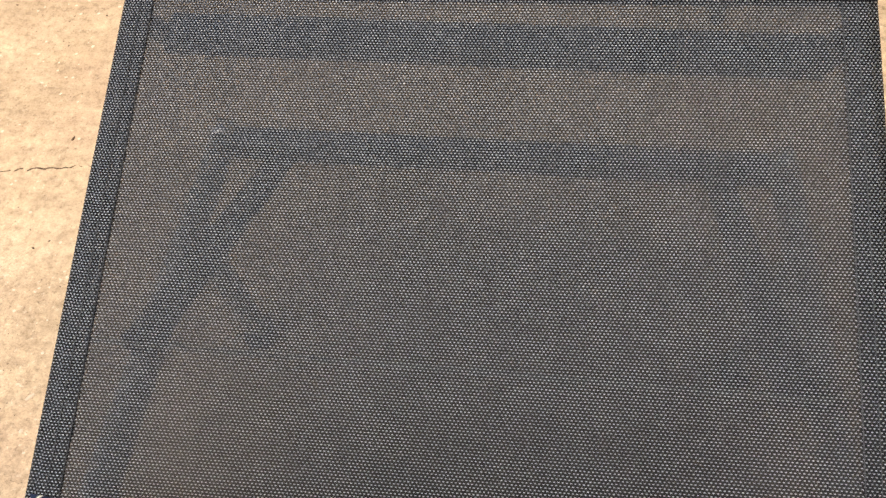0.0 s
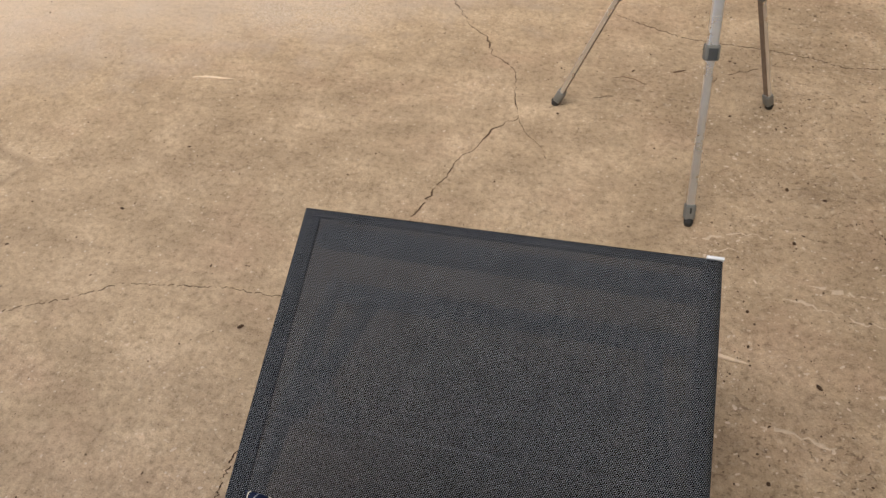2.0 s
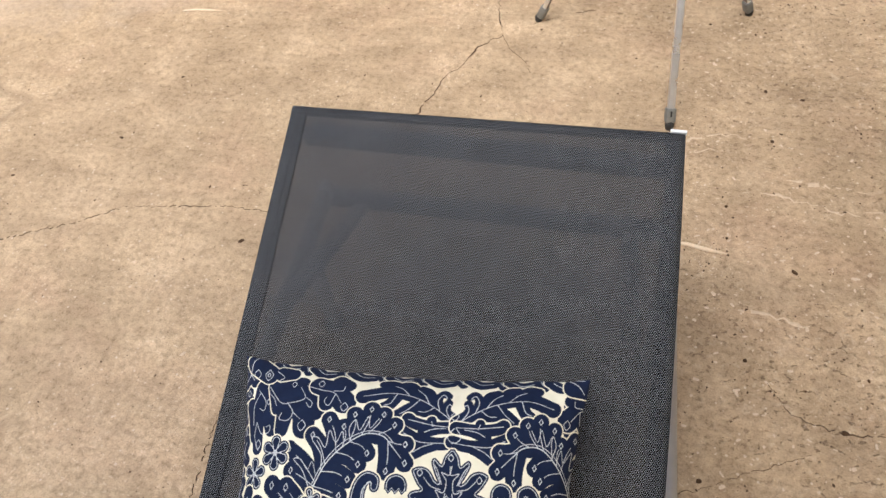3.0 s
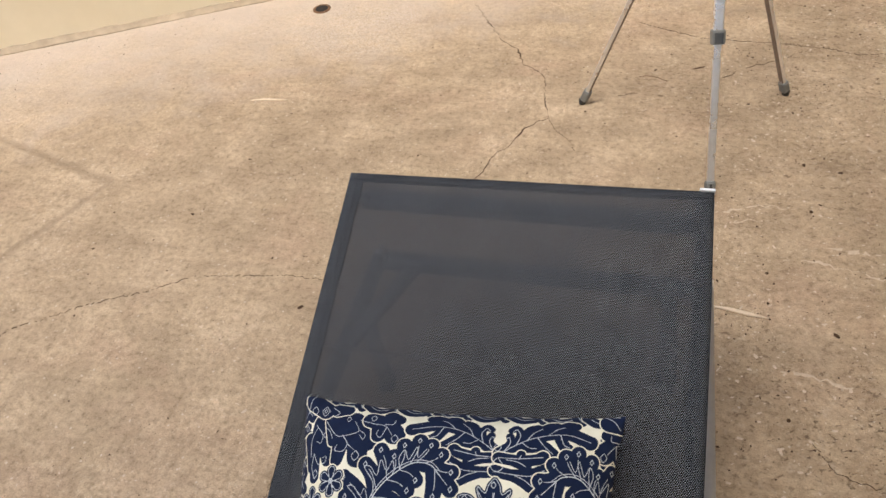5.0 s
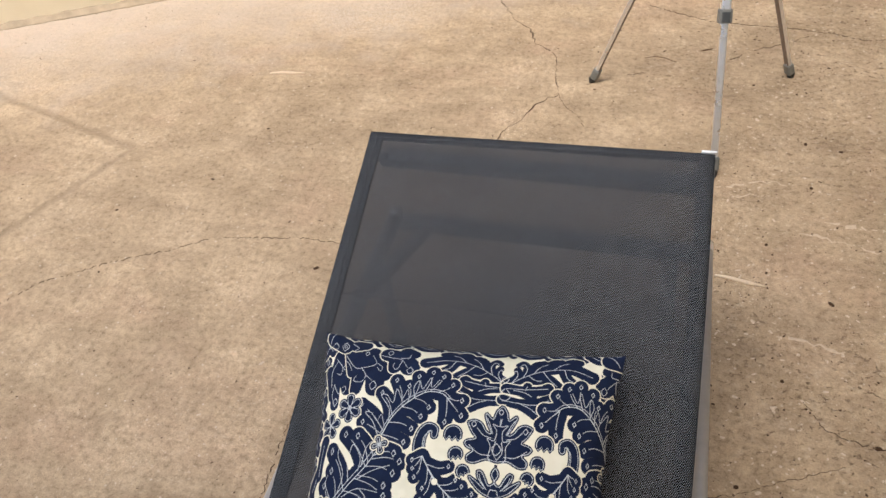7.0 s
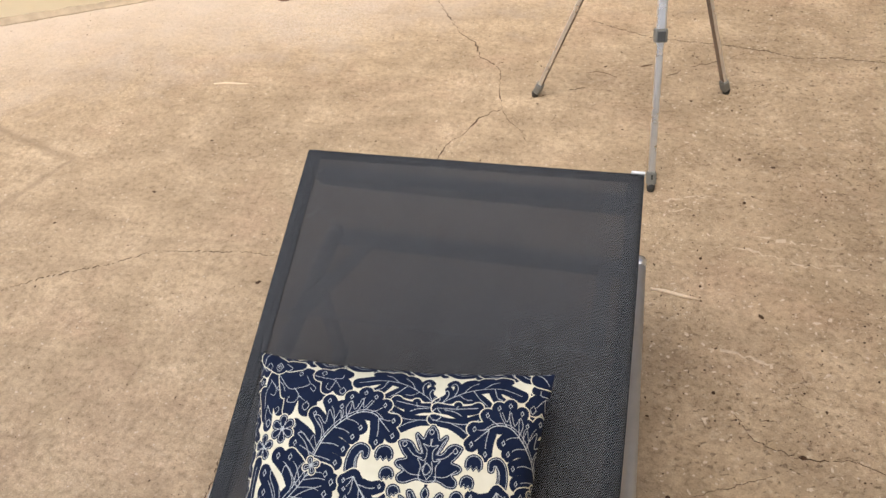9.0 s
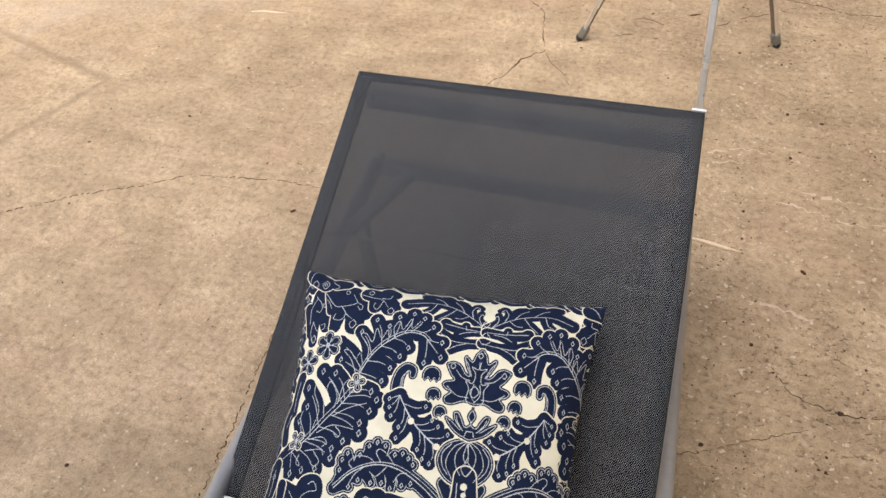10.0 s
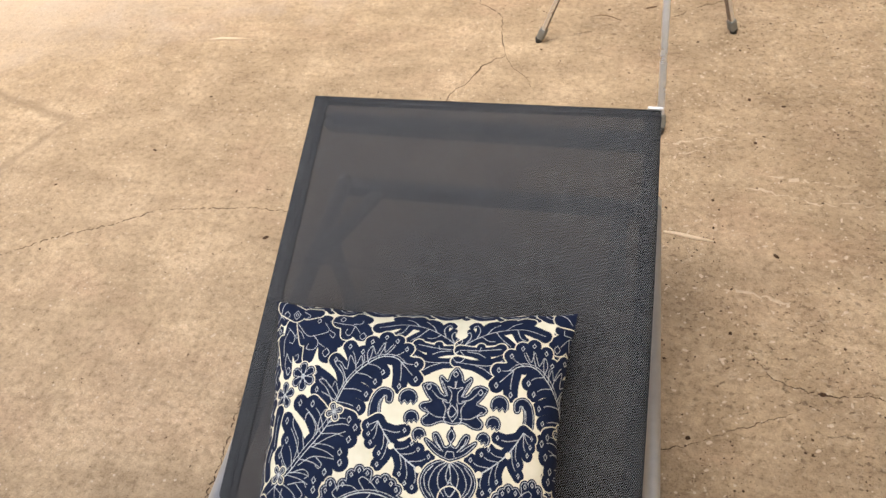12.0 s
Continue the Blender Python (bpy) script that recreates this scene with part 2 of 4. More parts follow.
def sling_material():
    """Dark woven mesh: rows of short white weft dashes, staggered, open in between."""
    m, n, l, b = node_mat("dark woven mesh fabric")
    uv = n.new("ShaderNodeUVMap")
    xyz = n.new("ShaderNodeSeparateXYZ")
    l.new(uv.outputs[0], xyz.inputs[0])
    row = math_node(n, l, "DIVIDE", xyz.outputs[1], 0.00225)
    odd = math_node(n, l, "MULTIPLY", math_node(n, l, "FLOOR", math_node(n, l, "MODULO", math_node(n, l, "FLOOR", row), 2.0)), 0.5)
    col_at = math_node(n, l, "ADD", math_node(n, l, "DIVIDE", xyz.outputs[0], 0.0029), odd)
    cell = n.new("ShaderNodeCombineXYZ")
    l.new(math_node(n, l, "FLOOR", col_at), cell.inputs[0])
    l.new(math_node(n, l, "FLOOR", row), cell.inputs[1])
    rand = n.new("ShaderNodeTexWhiteNoise")
    l.new(cell.outputs[0], rand.inputs["Vector"])
    shift = n.new("ShaderNodeSeparateColor")
    l.new(rand.outputs["Color"], shift.inputs[0])
    nudge = lambda out, size: math_node(n, l, "MULTIPLY", math_node(n, l, "SUBTRACT", out, 0.5), size)
    fu = math_node(n, l, "ABSOLUTE", math_node(n, l, "ADD", math_node(n, l, "SUBTRACT", math_node(n, l, "FRACT", col_at), 0.5), nudge(shift.outputs[0], 0.06)))
    fv = math_node(n, l, "ABSOLUTE", math_node(n, l, "ADD", math_node(n, l, "SUBTRACT", math_node(n, l, "FRACT", row), 0.5), nudge(shift.outputs[1], 0.07)))
    # dash with rounded ends
    du = math_node(n, l, "POWER", math_node(n, l, "DIVIDE", fu, 0.225), 4.0)
    dv = math_node(n, l, "POWER", math_node(n, l, "DIVIDE", fv, 0.158), 4.0)
    edge = n.new("ShaderNodeMapRange")
    edge.inputs["From Min"].default_value, edge.inputs["From Max"].default_value = 1.9, 0.4
    l.new(math_node(n, l, "ADD", du, dv), edge.inputs["Value"])
    dash = edge.outputs[0]
    v = coords(n, l)
    dark = ramp(n, [(0.3, (0.011, 0.012, 0.014)), (0.7, (0.016, 0.017, 0.020))])
    l.new(noise_tex(n, l, v, 9.0, 6, 0.6), dark.inputs[0])
    pale = ramp(n, [(0.35, (0.245, 0.256, 0.272)), (0.65, (0.33, 0.341, 0.358))])
    l.new(noise_tex(n, l, v, 30.0, 5, 0.7), pale.inputs[0])
    bright = math_node(n, l, "MULTIPLY", dash, math_node(n, l, "ADD", math_node(n, l, "MULTIPLY", shift.outputs[2], 0.3), 0.75))
    l.new(mix_col(n, l, bright, dark.outputs[0], pale.outputs[0]), b.inputs["Base Color"])
    b.inputs["Roughness"].default_value = 0.7
    b.inputs["Specular IOR Level"].default_value = 0.2
    bump(n, l, b, noise_tex(n, l, v, 14.0, 3, 0.5), 0.04, 0.002)
    # the weave lets light through between the dashes
    hole = math_node(n, l, "SUBTRACT", 1.0, dash)
    open_ = n.new("ShaderNodeBsdfTransparent")
    mixed = n.new("ShaderNodeMixShader")
    l.new(math_node(n, l, "MULTIPLY", hole, HOLE_OPEN), mixed.inputs[0])
    l.new(b.outputs[0], mixed.inputs[1])
    l.new(open_.outputs[0], mixed.inputs[2])
    l.new(mixed.outputs[0], n["Material Output"].inputs[0])
    return m


HOLE_OPEN = 0.25
CONCRETE = concrete_material()
CREAM = wall_material()
SLING = sling_material()
ALU = plain_material("brushed aluminium", (0.86, 0.86, 0.87), 0.30, 0.97, 0.05, 60)
RAIL = plain_material("satin grey aluminium", (0.44, 0.425, 0.405), 0.42, 0.35, 0.06, 60)
# tubes under the sling: their shade is put into a darker base colour
ALU_SHADED = plain_material("grey aluminium tube darkened as shade", (0.13, 0.13, 0.14), 0.42, 0.8, 0.08, 60)
PLASTIC = plain_material("dark grey plastic", (0.055, 0.058, 0.058), 0.5, 0.0, 0.2, 50)
PLASTIC_LEG = plain_material("greenish grey plastic", (0.16, 0.155, 0.135), 0.5, 0.0, 0.2, 50)
WHITE_PLASTIC = plain_material("white plastic", (0.75, 0.75, 0.74), 0.4, 0.0, 0.05, 50)
THREAD = plain_material("black thread", (0.022, 0.023, 0.027), 0.8, 0.0, 0.2, 300)
# brown grey that stands for the shade inside hollow tripod legs
LEG_SHADE = plain_material("brown grey painted as shade on the legs", (0.20, 0.155, 0.115), 0.6, 0.2, 0.15, 60)
RUBBER = plain_material("black rubber", (0.03, 0.028, 0.025), 0.8, 0.0, 0.3, 60)
CRACK = plain_material("dirt in a crack", (0.085, 0.052, 0.030), 0.95, 0.0, 0.4, 80, 0.1, 0.1)
COVE_TAN = plain_material("tan of the wall cove", (0.47, 0.37, 0.25), 0.95, 0.0, 0.2, 14, 0.1, 0.1)
CRUMB = plain_material("dark dry crumb", (0.070, 0.040, 0.022), 0.95, 0.0, 0.4, 200, 0.1, 0.1)
CHIP = plain_material("pale stone chip", (0.58, 0.46, 0.33), 0.95, 0.0, 0.15, 200, 0.1, 0.2)
SCUFF = plain_material("scraped pale cement", (0.55, 0.43, 0.30), 0.95, 0.0, 0.12, 120, 0.1, 0.1)
STICK = plain_material("bleached stick", (0.74, 0.60, 0.42), 0.85, 0.0, 0.12, 90)
TWIG = plain_material("dry brown twig", (0.17, 0.10, 0.055), 0.9, 0.0, 0.2, 90)
RUST = plain_material("rusty brown stain", (0.16, 0.085, 0.04), 0.95, 0.0, 0.4, 60)
# near-black that stands for the dark inside openings
BLACK = plain_material("black painted as the shade in a hole", (0.012, 0.009, 0.007), 0.95, 0.0, 0.2, 60)
# for the unseen slabs added overhead to block light
SHADE_SLAB = plain_material("brown of the added shading slabs", (0.30, 0.25, 0.20), 0.8, 0.0, 0.2, 12)


# ---- mesh helpers ----
def thing(name, label, category, group="", kind="", at=(0, 0, 0)):
    e = new(name)
    e.matrix_world = Matrix.Translation(at)
    return tagged(e, label, category, group, kind)


def part(name, bm, material, parent=None, label="", smooth=False):
    me = bpy.data.meshes.new(name)
    if smooth:
        for f in bm.faces:
            f.smooth = True
    bm.normal_update()
    bm.to_mesh(me)
    bm.free()
    me.materials.append(material)
    ob = new(name, me)
    if parent is not None:
        ob.parent = parent
        ob.matrix_parent_inverse = parent.matrix_world.inverted()
    if label:
        tagged(ob, label)
    return ob


def box_bm(lo, hi, bevel=0.0, seg=2):
    bm = bmesh.new()
    bmesh.ops.create_cube(bm, size=1)
    lo, hi = Vector(lo), Vector(hi)
    for v in bm.verts:
        v.co = Vector((lo[i] + (hi[i] - lo[i]) * (v.co[i] + 0.5) for i in range(3)))
    if bevel:
        bmesh.ops.bevel(bm, geom=bm.edges[:], offset=bevel, segments=seg, profile=0.5, affect="EDGES")
    return bm


def rounded_profile(w, h, r, seg=4):
    pts = []
    for cx, cy, a0 in ((w / 2 - r, h / 2 - r, 0), (-w / 2 + r, h / 2 - r, 90), (-w / 2 + r, -h / 2 + r, 180), (w / 2 - r, -h / 2 + r, 270)):
        for k in range(seg + 1):
            a = radians(a0 + 90 * k / seg)
            pts.append((cx + r * math.cos(a), cy + r * math.sin(a)))
    return pts


def sweep_bm(path, profile, up=(0, 0, 1), caps=True, bm=None, scales=None):
    """A profile (x across, y along up) carried along a path."""
    bm = bm or bmesh.new()
    path = [Vector(p) for p in path]
    rings = []
    for i, p in enumerate(path):
        d = (path[min(i + 1, len(path) - 1)] - path[max(i - 1, 0)]).normalized()
        side = d.cross(Vector(up)).normalized()
        top = side.cross(d).normalized()
        s = scales[i] if scales else 1.0
        rings.append([bm.verts.new(p + side * (x * s) + top * (y * s)) for x, y in profile])
    k = len(profile)
    for a, b in zip(rings, rings[1:]):
        for j in range(k):
            bm.faces.new((a[j], a[(j + 1) % k], b[(j + 1) % k], b[j]))
    if caps:
        bm.faces.new(rings[0][::-1])
        bm.faces.new(rings[-1])
    bmesh.ops.recalc_face_normals(bm, faces=bm.faces[:])
    return bm


def circle(r, seg=12):
    return [(r * math.cos(2 * math.pi * k / seg), r * math.sin(2 * math.pi * k / seg)) for k in range(seg)]


def lerp(a, b, t):
    return Vector(a).lerp(Vector(b), t)


# ---- the large structure ----
def build_setting():
    bm = bmesh.new()
    bmesh.ops.create_grid(bm, x_segments=40, y_segments=40, size=40)
    ground = part("ground", bm, CONCRETE)
    tagged(ground, "worn tan concrete yard with stains and pits", "concrete ground", kind="structure")
    # the cream wall across the far corner of the yard
    along = Vector((1.14, 0.602, 0)).normalized()
    back = Vector((-along.y, along.x, 0))
    foot = Vector((-1.78, 2.003, 0))
    bm = box_bm((-6, 0, 0), (9, 0.2, 1.2), 0.006)
    wall = part("wall_north", bm, CREAM)
    wall.matrix_world = Matrix(((along.x, back.x, 0, foot.x), (along.y, back.y, 0, foot.y), (0, 0, 1, 0), (0, 0, 0, 1)))
    tagged(wall, "cream painted rendered wall standing on the concrete", "wall", kind="structure")
    # rounded cove over the joint between wall and ground, darker than the wall
    cove = [(0.0, 0.0), (-0.022, 0.0), (-0.014, 0.004), (-0.007, 0.009), (-0.002, 0.016), (0.0, 0.022)]
    bm = bmesh.new()
    rng = random.Random(8)
    rings = []
    for k in range(301):
        s = rng.uniform(0.8, 1.1)
        rings.append([bm.verts.new((-6 + k * 0.05, y * s, z * s)) for y, z in cove])
    for a, b in zip(rings, rings[1:]):
        for j in range(len(cove)):
            bm.faces.new((a[j], b[j], b[(j + 1) % len(cove)], a[(j + 1) % len(cove)]))
    bm.faces.new(rings[0])
    bm.faces.new(rings[-1][::-1])
    bmesh.ops.recalc_face_normals(bm, faces=bm.faces[:])
    ob = part("trim", bm, COVE_TAN, smooth=True)
    ob.matrix_world = wall.matrix_world
    tagged(ob, "rounded darker tan cove along the foot of the cream wall", "cove", kind="structure")
    # unseen walls and a roof slab, added to shade the near and right sides
    tagged(part("unseen_wall_south", box_bm((-9.0, -12.2, 0), (9.0, -12.0, 2.7)), CREAM), "added unseen cream wall far behind the camera", "wall", kind="structure")
    tagged(part("unseen_wall_east", box_bm((1.9, -2.5, 0), (2.1, 3.2, 2.7)), CREAM), "added unseen cream wall that blocks sky on the right", "wall", kind="structure")
    tagged(part("ceiling", box_bm((-1.8, -2.7, 2.7), (2.1, -1.4, 2.85)), SHADE_SLAB), "added unseen slab that shades the near side", "ceiling", kind="structure")


def jagged(points, step, amp, rng):
    out = []
    for a, b in zip(points, points[1:]):
        a, b = Vector((*a, 0)), Vector((*b, 0))
        k = max(2, int((b - a).length / step))
        side = Vector((-(b - a).y, (b - a).x, 0)).normalized()
        for i in range(k):
            out.append(a.lerp(b, i / k) + side * (rng.uniform(-amp, amp) if i else 0))
    out.append(Vector((*points[-1], 0)))
    return out


def ribbon(name, points, width, material, label, category, seed, z=0.0012, step=0.018, amp=0.006, gaps=0.0, even=False):
    """An uneven strip along a way on the ground, tapering to its ends."""
    rng = random.Random(seed)
    way = jagged(points, step, amp, rng)
    bm = bmesh.new()
    prev = None
    for i, p in enumerate(way):
        d = way[min(i + 1, len(way) - 1)] - way[max(i - 1, 0)]
        side = Vector((-d.y, d.x, 0)).normalized()
        taper = min(1.0, 0.25 + 6 * min(i, len(way) - 1 - i) / len(way))
        swell = 1.0 if even else 0.3 + 1.9 * max(0.0, noise.noise(p * 11 + Vector((seed, 0, 0))) + 0.25)
        wl, wr = (width * taper * swell * rng.uniform(0.75 if even else 0.3, 1.0) for _ in range(2))
        mid = bm.verts.new(p + Vector((0, 0, z + 0.0006)))
        now = (bm.verts.new(p + side * wl + Vector((0, 0, z * 0.4))), mid, bm.verts.new(p - side * wr + Vector((0, 0, z * 0.4))))
        if prev and rng.random() >= gaps:
            bm.faces.new((prev[0], now[0], now[1], prev[1]))
            bm.faces.new((prev[1], now[1], now[2], prev[2]))
        prev = now
    bmesh.ops.recalc_face_normals(bm, faces=bm.faces[:])
    for f in bm.faces:
        if f.normal.z < 0:
            f.normal_flip()
    return tagged(part(name, bm, material), label, category, kind="structure")


def build_shade_slab():
    # unseen overhead slab, added to darken the right side of the yard
    tagged(part("shade_slab_east", box_bm((0.85, -1.4, 2.7), (2.1, 3.2, 2.82)), SHADE_SLAB), "added unseen slab that shades the right side", "ceiling", kind="structure")


def build_ground_marks():
    c = "crack"
    ribbon("crack", [(-0.50, 2.22), (-0.433, 2.101), (-0.347, 1.956), (-0.283, 1.902), (-0.255, 1.812), (-0.176, 1.746), (-0.156, 1.68), (-0.148, 1.60), (-0.121, 1.508)], 0.0030, CRACK, "jagged dark crack in the concrete", c, 1, gaps=0.05, step=0.010, amp=0.005)
    ribbon("crack", [(-0.121, 1.508), (-0.183, 1.445), (-0.209, 1.36), (-0.242, 1.317), (-0.261, 1.243), (-0.33, 1.02)], 0.0030, CRACK, "jagged dark crack in the concrete", c, 2, gaps=0.06, step=0.010, amp=0.005)
    ribbon("crack", [(-0.121, 1.508), (-0.095, 1.448), (-0.037, 1.384), (-0.006, 1.329)], 0.0011, CRACK, "hairline crack in the concrete", c, 3, gaps=0.4)
    ribbon("crack", [(-0.06, 1.56), (-0.012, 1.59), (0.073, 1.643), (0.13, 1.66)], 0.0009, CRACK, "hairline crack in the concrete", c, 12, gaps=0.35)
    ribbon("crack", [(-0.45, 0.745), (-0.69, 0.745), (-0.825, 0.722), (-0.92, 0.708), (-1.0, 0.652)], 0.0016, CRACK, "thin dark crack in the concrete", c, 4, gaps=0.22, step=0.007, amp=0.004)
    ribbon("crack", [(-1.0, 0.652), (-1.16, 0.57), (-1.31, 0.465), (-1.38, 0.36), (-1.45, 0.2)], 0.0014, CRACK, "thin dark crack in the concrete", c, 5, gaps=0.35, step=0.007, amp=0.004)
    ribbon("crack", [(-0.42, 0.62), (-0.49, 0.34), (-0.485, 0.2), (-0.473, 0.05), (-0.465, -0.15), (-0.44, -0.5)], 0.0017, CRACK, "rough dark crack in the concrete", c, 6, gaps=0.15, step=0.005, amp=0.004)
    ribbon("crack", [(0.10, 2.11), (0.31, 2.01), (0.56, 1.988), (0.70, 1.965)], 0.0014, CRACK, "thin dark crack in the concrete", c, 7, gaps=0.1, step=0.010, amp=0.004)
    ribbon("crack", [(0.70, 1.965), (0.79, 1.932), (0.90, 1.95), (1.15, 1.93)], 0.0028, CRACK, "dark crack in the concrete", c, 8, gaps=0.08, step=0.010, amp=0.004)
    ribbon("crack", [(0.365, 1.755), (0.45, 1.83), (0.536, 1.88), (0.624, 1.94)], 0.0012, CRACK, "hairline crack in the concrete", c, 9, gaps=0.3)
    ribbon("crack", [(0.30, 0.17), (0.42, 0.207), (0.51, 0.256), (0.62, 0.31)], 0.0010, CRACK, "hairline crack in the concrete", c, 10, gaps=0.2, step=0.008, amp=0.003)
    ribbon("crack", [(0.55, 0.45), (0.59, 0.387), (0.68, 0.360), (0.77, 0.375), (0.85, 0.35)], 0.0015, CRACK, "thin dark crack in the concrete", c, 11, gaps=0.12, step=0.008, amp=0.004)
    for k, way in enumerate(([(0.36, 1.12), (0.45, 1.155), (0.56, 1.16)], [(0.40, 1.09), (0.47, 1.11)], [(0.55, 0.98), (0.72, 0.93), (0.86, 0.94)], [(0.62, 1.02), (0.80, 1.0)], [(0.5, 0.62), (0.64, 0.60)])):
        ribbon("scuff", way, 0.006, SCUFF, "pale scraped streak on the concrete", "scuff", 30 + k, z=0.0006, step=0.012, amp=0.008, gaps=0.25)


build_setting()
build_shade_slab()
build_ground_marks()

# ---- the sun lounger ----
BACK_TL, BACK_TR = Vector((-0.302, 0.471, 0.574)), Vector((0.303, 0.474, 0.585))
BACK_HL, BACK_HR = Vector((-0.299, -0.235, 0.290)), Vector((0.315, -0.235, 0.290))
BACK_UP = (BACK_TL - BACK_HL).normalized()
BACK_N = Vector((1, 0, 0)).cross(BACK_UP).normalized()


def back_point(s, t, out=0.0):
    """A place on the backrest: s from 0 to 1 across, t from 0 at the hinge to 1 at the top, out along its normal."""
    p = BACK_HL.lerp(BACK_HR, s).lerp(BACK_TL.lerp(BACK_TR, s), t)
    sag = 0.010 * math.sin(math.pi * s) ** 2 * max(0.0, 4 * t * (1 - t)) ** 0.6
    return p + BACK_N * (out - sag) + Vector((0.004 * s * 4 * t * (1 - t), 0, 0))


def sheet(place, nu, nv, width, length, thick, uv0=(0, 0)):
    """A thin cloth with two faces and edges; place(s, t, out)."""
    bm = bmesh.new()
    uv = bm.loops.layers.uv.new("UVMap")
    grids = []
    for out in (0.0, -thick):
        grids.append([[bm.verts.new(place(i / nu, j / nv, out)) for i in range(nu + 1)] for j in range(nv + 1)])
    where = {}
    for g in grids:
        for j in range(nv + 1):
            for i in range(nu + 1):
                where[g[j][i]] = (uv0[0] + width * i / nu, uv0[1] + length * j / nv)
    for k, g in enumerate(grids):
        for j in range(nv):
            for i in range(nu):
                q = [g[j][i], g[j][i + 1], g[j + 1][i + 1], g[j + 1][i]]
                bm.faces.new(q if k == 0 else q[::-1])
    a, b = grids
    for j in range(nv):
        for i, s in ((0, 1), (nu, -1)):
            bm.faces.new([a[j][i], a[j + 1][i], b[j + 1][i], b[j][i]][::s])
    for i in range(nu):
        for j, s in ((0, -1), (nv, 1)):
            bm.faces.new([a[j][i], a[j][i + 1], b[j][i + 1], b[j][i]][::s])
    for f in bm.faces:
        f.smooth = True
        for lp in f.loops:
            lp[uv].uv = where[lp.vert]
    for e in bm.edges:
        if e.calc_face_angle(0) > 0.8:
            e.smooth = False
    return bm


def build_lounger():
    lounger = thing("sun_lounger", "grey aluminium sun lounger with dark woven mesh sling and raised backrest", "sun lounger")
    width, length = 0.606, (BACK_TL - BACK_HL).length
    part("backrest_sling", sheet(back_point, 24, 30, width, length, 0.0009), SLING, lounger, "dark grey woven mesh cloth flecked with white")
    # folded hems over the side tubes and the top
    hem = 0.027 / width
    for s0 in (0.0, 1.0 - hem):
        def edge(s, t, out, s0=s0):
            q = s0 + hem * s
            rim = abs(2 * (s0 + hem * s) - 1)
            roll = 0.004 * max(0.0, (rim - 0.965) / 0.035) ** 2
            return back_point(q, t, out + 0.0006 - roll)
        part("side_hem", sheet(edge, 6, 30, 0.027, length, 0.0005, (s0 * width, 0.0007)), SLING, lounger)
    top_t = 0.012 / length
    part("top_hem", sheet(lambda s, t, out: back_point(s, 1 - top_t + (top_t + 0.002) * t, out + 0.0010 - 0.004 * t * t), 24, 4, width, 0.012, 0.0005, (0.001, length - 0.012)), SLING, lounger)
    # double seams along the hems
    for s in (hem * 0.97, hem * 0.58, 1 - hem * 0.97, 1 - hem * 0.58):
        path = [back_point(s, k / 60, 0.0012) for k in range(61)]
        part("seam", sweep_bm(path, circle(0.00034, 5), BACK_N), THREAD, lounger, smooth=True)
    path = [back_point(k / 40, 1 - 0.0115 / length, 0.0012) for k in range(41)]
    part("seam", sweep_bm(path, circle(0.00034, 5), BACK_N), THREAD, lounger, smooth=True)
    # tubes inside the backrest cloth
    for s, x in ((0.012, -1), (0.988, 1)):
        path = [BACK_HL.lerp(BACK_HR, s).lerp(BACK_TL.lerp(BACK_TR, s), t) - BACK_N * 0.012 for t in (-0.01, 0.5, 0.985)]
        part("backrest_tube", sweep_bm(path, rounded_profile(0.018, 0.018, 0.006), BACK_N), ALU_SHADED, lounger, smooth=False)
    cap = part("end_cap", box_bm((-0.011, -0.004, -0.012), (0.0125, 0.0004, 0.0006), 0.0008), WHITE_PLASTIC, lounger, "small white plastic end cap")
    rot = Matrix((Vector((1, 0, 0)), BACK_UP, BACK_N)).transposed().to_4x4()
    cap.matrix_world = Matrix.Translation(BACK_TR + Vector((-0.011, 0, 0)) + BACK_UP * 0.003 + BACK_N * 0.004) @ rot
    cap = part("end_cap", box_bm((-0.010, -0.003, -0.006), (0.012, 0.003, 0.002), 0.001), WHITE_PLASTIC, lounger, "small white plastic end cap")
    cap.matrix_world = Matrix.Translation(BACK_HL + Vector((0.016, 0.002, 0)) + BACK_N * 0.006) @ rot
    path = [back_point(s, 0.9925, -0.009) for s in (0.02, 0.98)]
    part("backrest_crossbar", sweep_bm(path, rounded_profile(0.010, 0.012, 0.004), BACK_N), ALU_SHADED, lounger)
    y, z = 0.475, 0.514
    part("backrest_crossbar", sweep_bm([(-0.285, y, z), (0.285, y, z)], rounded_profile(0.042, 0.020, 0.006), (0, 0, 1)), ALU_SHADED, lounger)
    for x in (-0.285, 0.285):
        part("bracket", sweep_bm([(x, y, z - 0.008), back_point(0.5 + x / width, 0.955, -0.012)], rounded_profile(0.012, 0.024, 0.004), (1, 0, 0)), ALU_SHADED, lounger)
    # side rails with end caps; the frame stands a degree askew
    def rail_x(side, y):
        return (0.320 if side > 0 else -0.318) + 0.018 * (0.55 - y)
    for side in (1, -1):
        prof = rounded_profile(0.026, 0.040, 0.0125, 5)
        at = lambda y, side=side: (rail_x(side, y), y, 0.294)
        part("side_rail", sweep_bm([at(-1.42), at(-0.5), at(0.540)], prof), RAIL, lounger, "grey aluminium oval side rail", smooth=True)
        part("rail_collar", sweep_bm([at(0.540), at(0.561)], rounded_profile(0.0268, 0.0408, 0.0128, 5)), ALU, lounger, "bright metal collar", smooth=True)
